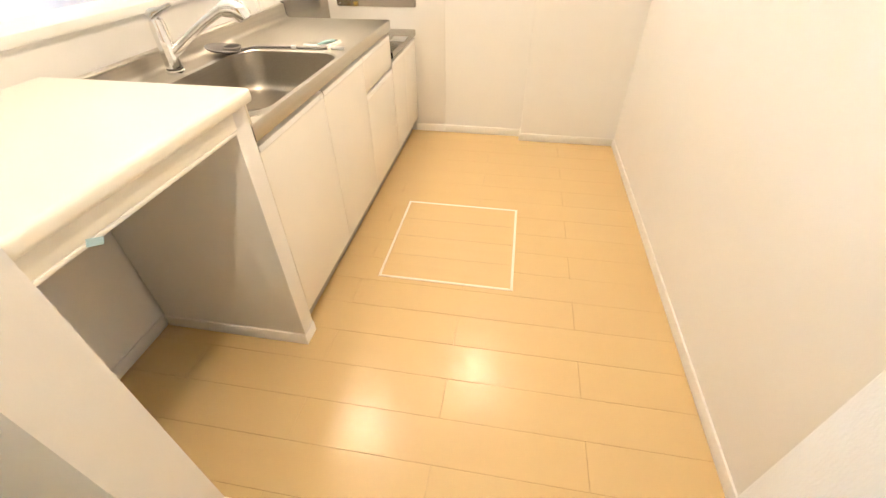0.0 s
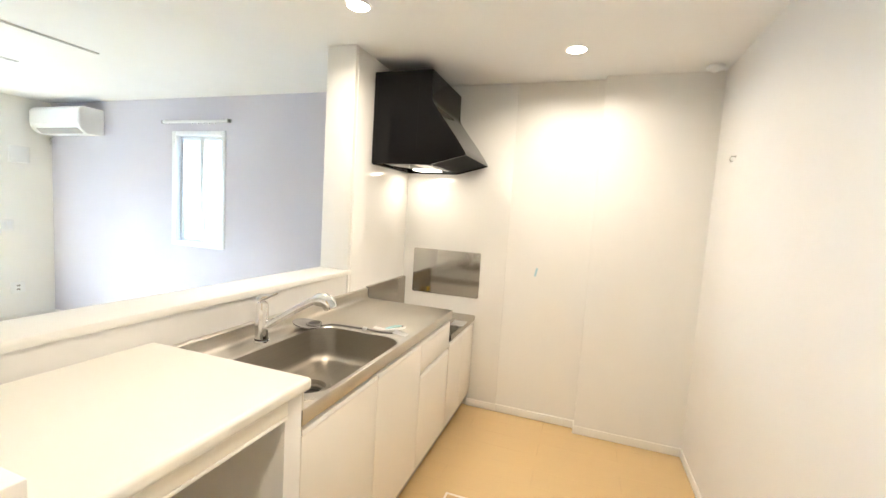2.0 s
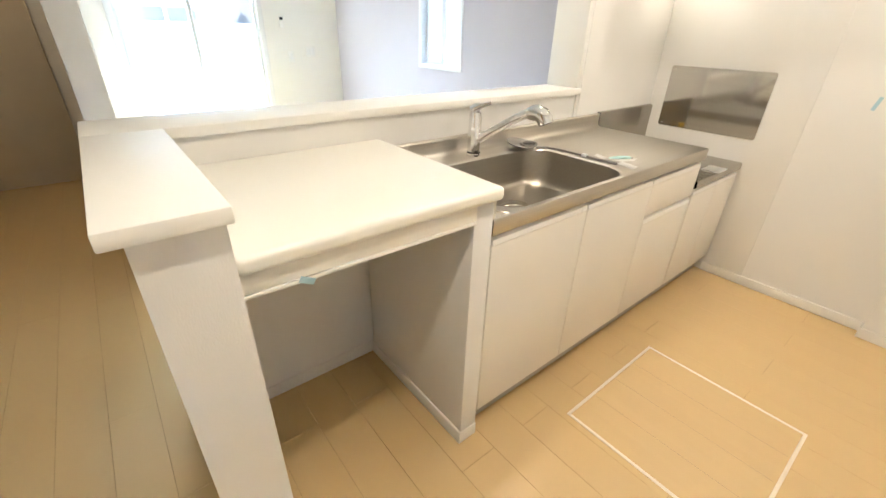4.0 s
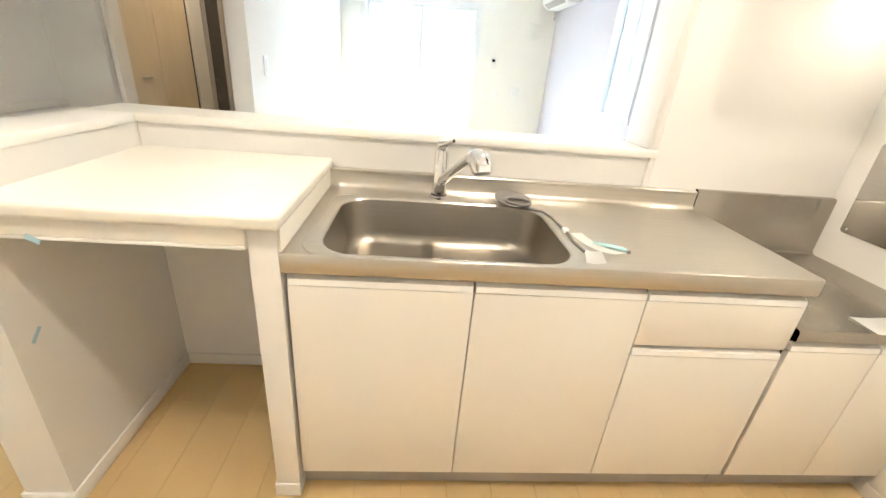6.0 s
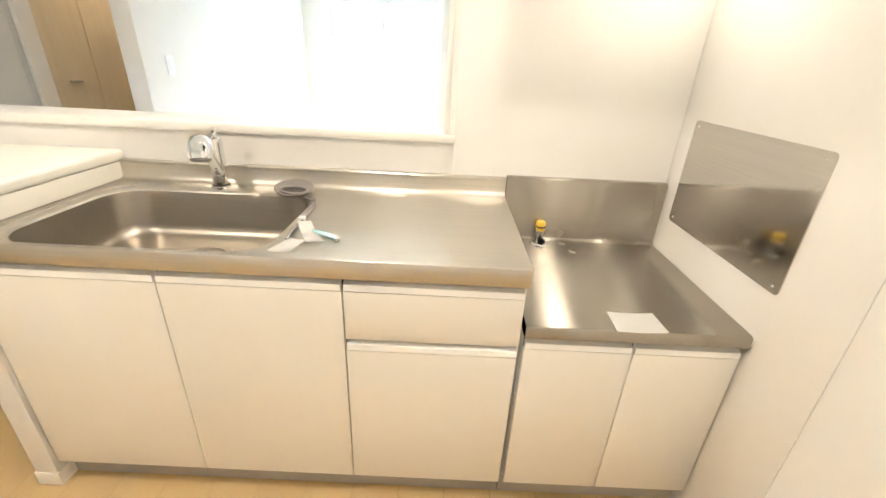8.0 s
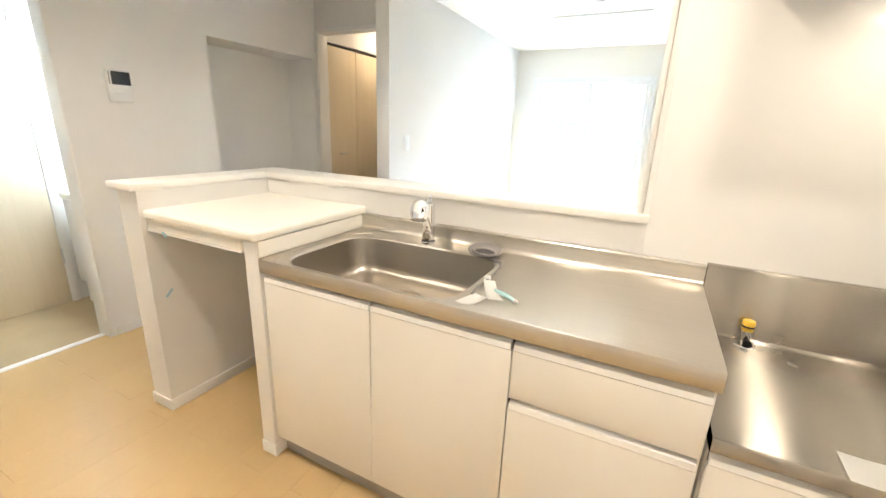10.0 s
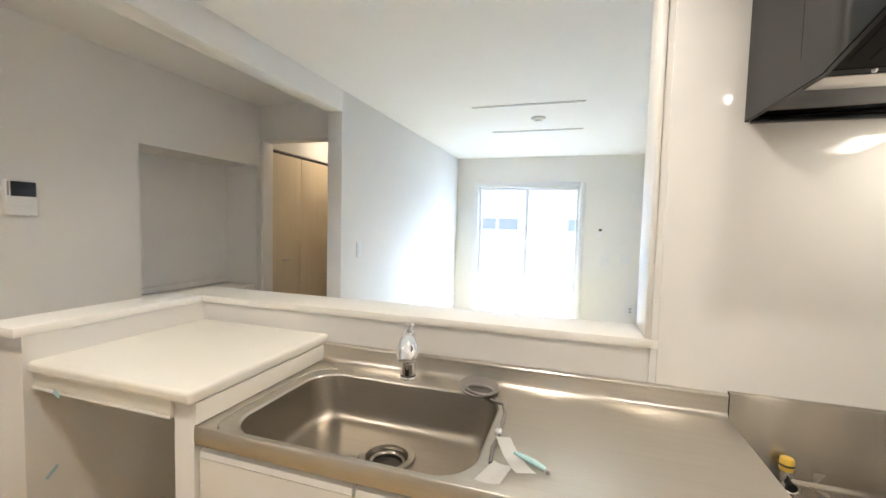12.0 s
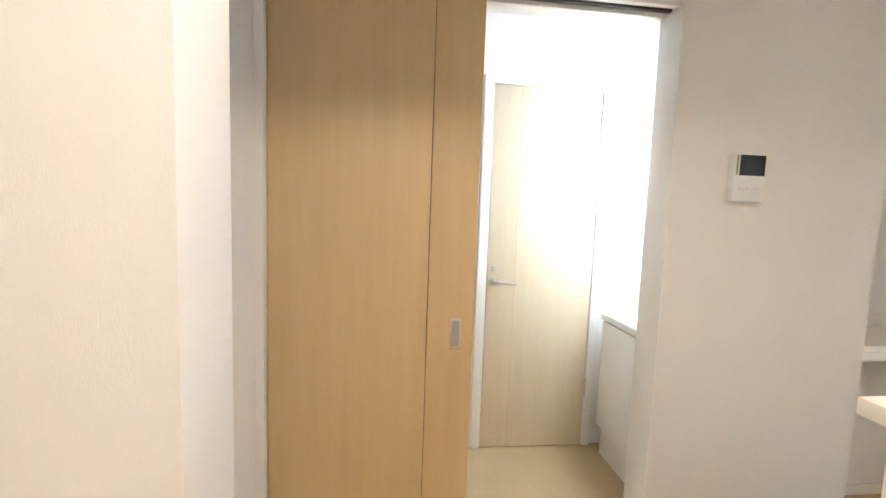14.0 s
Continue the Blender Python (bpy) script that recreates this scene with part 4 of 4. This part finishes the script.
# ---- washroom: vanity ----
van = thing("vanity", (-2.1, 0.58, 0.0), "white washroom vanity with a plain front and basin top", "vanity")
block("body", (-2.38, 0.385, 0.17), (HALL_X - 0.13, 0.85, 0.775), M_PLASTIC, van, 0.003)
block("front", (-2.378, 0.368, 0.18), (-2.055, 0.384, 0.77), M_PLASTIC, van, 0.003)
block("front", (-2.050, 0.368, 0.18), (HALL_X - 0.135, 0.384, 0.77), M_PLASTIC, van, 0.003)
block("plinth", (-2.38, 0.40, 0.004), (HALL_X - 0.13, 0.84, 0.169), M_TRIM, van, 0.002)
block("basin_top", (-2.39, 0.358, 0.776), (HALL_X - 0.13, 0.855, 0.818), M_PLASTIC, van, 0.008, segments=3)
block("mirror_cabinet", (-2.40, 0.73, 1.0), (HALL_X - 0.13, 0.855, 1.86), M_PLASTIC, van, 0.004)
block("mirror", (-2.38, 0.725, 1.02), (HALL_X - 0.15, 0.729, 1.72), M_MIRROR, van, 0.001)
block("light_tube", (-2.35, 0.70, 1.76), (HALL_X - 0.18, 0.729, 1.82), M_TUBE, van, 0.005, "lit cool white tube")

# ---- living room ----


def air_conditioner():
    x = EAST + 0.015
    y0, y1, z0, z1 = 4.12, 4.92, 2.02, 2.285
    ac = thing("air_conditioner", (x, 4.4, z0), "white wall-mounted air conditioner below the ceiling", "air conditioner")
    bm = bmesh.new()
    outline = [(x, z0 + 0.01), (x, z1), (x - 0.20, z1), (x - 0.225, z1 - 0.03), (x - 0.23, z0 + 0.085), (x - 0.215, z0 + 0.045), (x - 0.16, z0), (x - 0.02, z0)]
    prism(bm, outline, 1, y0, y1)
    bmesh.ops.bevel(bm, geom=list(bm.edges), offset=0.006, segments=2, affect="EDGES")
    part("housing", bm, M_PLASTIC, ac)
    block("front_panel", (x - 0.2355, y0 + 0.008, z0 + 0.088), (x - 0.2305, y1 - 0.008, z1 - 0.035), M_PLASTIC, ac, 0.002)
    bm = bmesh.new()
    prism(bm, [(x - 0.219, z0 + 0.042), (x - 0.168, z0 - 0.002), (x - 0.163, z0 + 0.002), (x - 0.214, z0 + 0.048)], 1, y0 + 0.05, y1 - 0.09)
    part("louvre", bm, M_GREY_PLASTIC, ac, "grey outlet louvre")
    bm = bmesh.new()
    tube(bm, [(x - 0.04, y1 + 0.001, z0 + 0.03), (x - 0.04, y1 + 0.02, z0 + 0.03), (x - 0.04, y1 + 0.018, z0 - 0.02), (x - 0.04, y1 + 0.019, z0 - 0.1)], [0.025] * 4, 16)
    part("pipe_cover", bm, M_PLASTIC, ac)


air_conditioner()
y0 = NORTH


def wall_plate(name, x, z, w, h, label, category, pieces=()):
    """A flat fitting on the terrace window wall."""
    t = thing(name, (x, y0, z), label, category)
    block("cover", (x - w / 2, y0 - 0.012, z - h / 2), (x + w / 2, y0, z + h / 2), M_PLASTIC, t, 0.004, segments=3)
    for dx, dz, pw, ph, mat in pieces:
        block("insert", (x + dx - pw / 2, y0 - 0.016, z + dz - ph / 2), (x + dx + pw / 2, y0 - 0.0125, z + dz + ph / 2), mat, t, 0.001)


wall_plate("air_vent", 1.72, 1.78, 0.17, 0.17, "square white air vent cover on the wall", "vent", ((0, 0, 0.12, 0.12, M_PLASTIC),))
wall_plate("switch_plate", 1.60, 1.03, 0.12, 0.12, "white double switch plate on the wall", "switch", ((-0.025, 0, 0.04, 0.07, M_ALU), (0.025, 0, 0.04, 0.07, M_ALU)))
wall_plate("switch_plate", 1.34, 0.98, 0.075, 0.125, "white single switch plate on the wall", "switch", ((0, 0, 0.035, 0.07, M_ALU),))
wall_plate("wall_outlet", 1.68, 0.36, 0.12, 0.12, "white double wall outlet near the floor", "outlet", ((0, 0.02, 0.03, 0.02, M_GREY_PLASTIC), (0, -0.02, 0.03, 0.02, M_GREY_PLASTIC)))
tassel = thing("remote_holder", (1.27, y0, 1.40), "small white wall remote with dark display", "remote")
block("cover", (1.245, y0 - 0.015, 1.30), (1.298, y0, 1.425), M_PLASTIC, tassel, 0.004)
block("display", (1.250, y0 - 0.017, 1.385), (1.290, y0 - 0.0155, 1.415), M_DARKSCREEN, tassel, 0.0005)
sw = thing("switch_plate", (WEST_B, 2.12, 1.2), "white light switch plate on the living room wall", "switch")
block("cover", (WEST_B, 2.08, 1.14), (WEST_B + 0.01, 2.155, 1.262), M_PLASTIC, sw, 0.003)
block("rocker", (WEST_B + 0.0105, 2.10, 1.165), (WEST_B + 0.014, 2.135, 1.237), M_ALU, sw, 0.001)
for ry in (2.5, 3.4):
    r = thing("ceiling_rail", (0.58, ry, CEIL), "slim grey ceiling rail in the living room", "ceiling rail", "ceiling rails")
    block("rail", (0.10, ry - 0.0045, CEIL - 0.006), (0.99, ry + 0.0045, CEIL), M_SATIN, r, 0.002)
    block("rail_slot", (0.11, ry - 0.003, CEIL - 0.0105), (0.98, ry + 0.003, CEIL - 0.0095), M_SHADOWGAP, r, 0)
rose = thing("ceiling_rose", (0.60, 2.94, CEIL), "round white ceiling lamp socket without a lamp", "ceiling socket")
bm = bmesh.new()
tube(bm, [(0.60, 2.94, CEIL), (0.60, 2.94, CEIL - 0.012), (0.60, 2.94, CEIL - 0.022)], [0.062, 0.062, 0.05], 32)
part("base", bm, M_PLASTIC, rose)
bm = bmesh.new()
tube(bm, [(0.60, 2.94, CEIL - 0.0225), (0.60, 2.94, CEIL - 0.035)], [0.03, 0.028], 24)
part("socket", bm, M_PLASTIC, rose)

# ---- outside the terrace window ----
gbm = bmesh.new()
box(gbm, (-600, NORTH + 0.165, -0.35), (600, 900, -0.30))
tagged(new("ground", mesh_of("ground", gbm, M_ASPHALT)), "pale concrete yard reaching into the distance", "ground", kind="structure")


def house(x0, x1, y0, y1, eaves, label):
    h = thing("house", ((x0 + x1) / 2, (y0 + y1) / 2, -0.30), label, "house")
    block("wall", (x0, y0, -0.30), (x1, y1, eaves), M_FACADE, h, 0)
    bm = bmesh.new()
    mid = (y0 + y1) / 2
    prism(bm, [(y0 - 0.5, eaves + 0.001), (mid, eaves + 1.7), (y1 + 0.5, eaves + 0.001)], 0, x0 - 0.4, x1 + 0.4)
    part("roof", bm, M_ROOF, h)
    for wz in (0.6, 3.4):
        for k in range(3):
            wx = x0 + (x1 - x0) * (k + 0.5) / 3
            w = block("window", (wx - 0.85, y0 - 0.05, wz), (wx + 0.85, y0 - 0.001, wz + 1.2), M_ALU, h, 0.01)
            for s in (-0.42, 0.42):
                block("pane", (wx + s - 0.37, y0 - 0.06, wz + 0.07), (wx + s + 0.37, y0 - 0.052, wz + 1.13), M_HOUSEPANE, w, 0)


house(-7, 3.2, 15, 22, 5.4, "pale two-storey house across the yard")
house(5.5, 15, 17, 24, 5.6, "pale two-storey house beside the neighbour")
fence = thing("fence", (0.5, 8.4, -0.30), "pale grey panel fence across the yard", "fence")
for k in range(9):
    fx = -5.5 + k * 1.4
    block("post", (fx - 0.03, 8.38, -0.30), (fx + 0.03, 8.44, 1.30), M_ALU, fence, 0.005)
    for q in range(9):
        block("slat", (fx + 0.035, 8.395, -0.22 + q * 0.175), (fx + 1.365, 8.415, -0.22 + q * 0.175 + 0.165), M_FENCE, fence, 0)

# ---- floor boards, last ----
HATCH = (0.345, 0.990, -0.777, -0.157)
hatch = thing("floor_hatch", (0.65, -0.46, 0.0), "underfloor storage hatch with pale edging in the boards", "floor hatch")
hx0, hx1, hy0, hy1 = HATCH
block("lid", (hx0 + 0.012, hy0 + 0.012, 0.0003), (hx1 - 0.012, hy1 - 0.012, 0.0022), M_HATCH, hatch, 0)
for k in range(1, 4):
    sx = hx0 + 0.018 + k * (hx1 - hx0 - 0.036) / 4
    block("lid_groove", (sx - 0.0006, hy0 + 0.02, 0.0019), (sx + 0.0006, hy1 - 0.02, 0.0025), M_FLOORGAP, hatch, 0)
for a, b in (((hx0, hy0, 0.0003), (hx1, hy0 + 0.012, 0.0035)), ((hx0, hy1 - 0.012, 0.0003), (hx1, hy1, 0.0035)), ((hx0, hy0 + 0.0125, 0.0003), (hx0 + 0.012, hy1 - 0.0125, 0.0035)), ((hx1 - 0.012, hy0 + 0.0125, 0.0003), (hx1, hy1 - 0.0125, 0.0035))):
    block("edging", a, b, M_HATCHFRAME, hatch, 0.001)

floor = thing("floor", (0.5, 1.5, 0.0), "light maple plank floor through kitchen, hall and living room", "floor", kind="structure")
W, L = 0.152, 0.944
plank_meshes = {}


def plank(x, y0, y1):
    """A board of width W from y0 to y1; boards of one length share a mesh."""
    length = round(y1 - y0, 3)
    if length < 0.02:
        return
    if length not in plank_meshes:
        bm = bmesh.new()
        g = 0.0005
        prism(bm, [(-W / 2 + g, -0.02), (-W / 2 + g, 0.0), (W / 2 - g, 0.0), (W / 2 - g, -0.02)], 1, -length / 2 + g, length / 2 - g)
        plank_meshes[length] = mesh_of("plank", bm, M_FLOOR)
    ob = new("plank", plank_meshes[length])
    ob.location = (x, (y0 + y1) / 2, 0)
    ob.parent = floor
    ob.matrix_parent_inverse = Matrix.Translation(-floor.location)


FLOOR_X0 = -1.962
for row in range(27):
    x = FLOOR_X0 + W / 2 + row * W
    xb = x + W / 2
    start = -1.504 if row % 2 else -1.976
    end = NORTH + 0.02 if xb > WEST_A - 0.1 else 4.3
    while start < end:
        a, b = max(start, -1.5), min(start + L, end)
        if b < a + 0.03:
            start += L
            continue
        plank(x, a, b)
        start += L
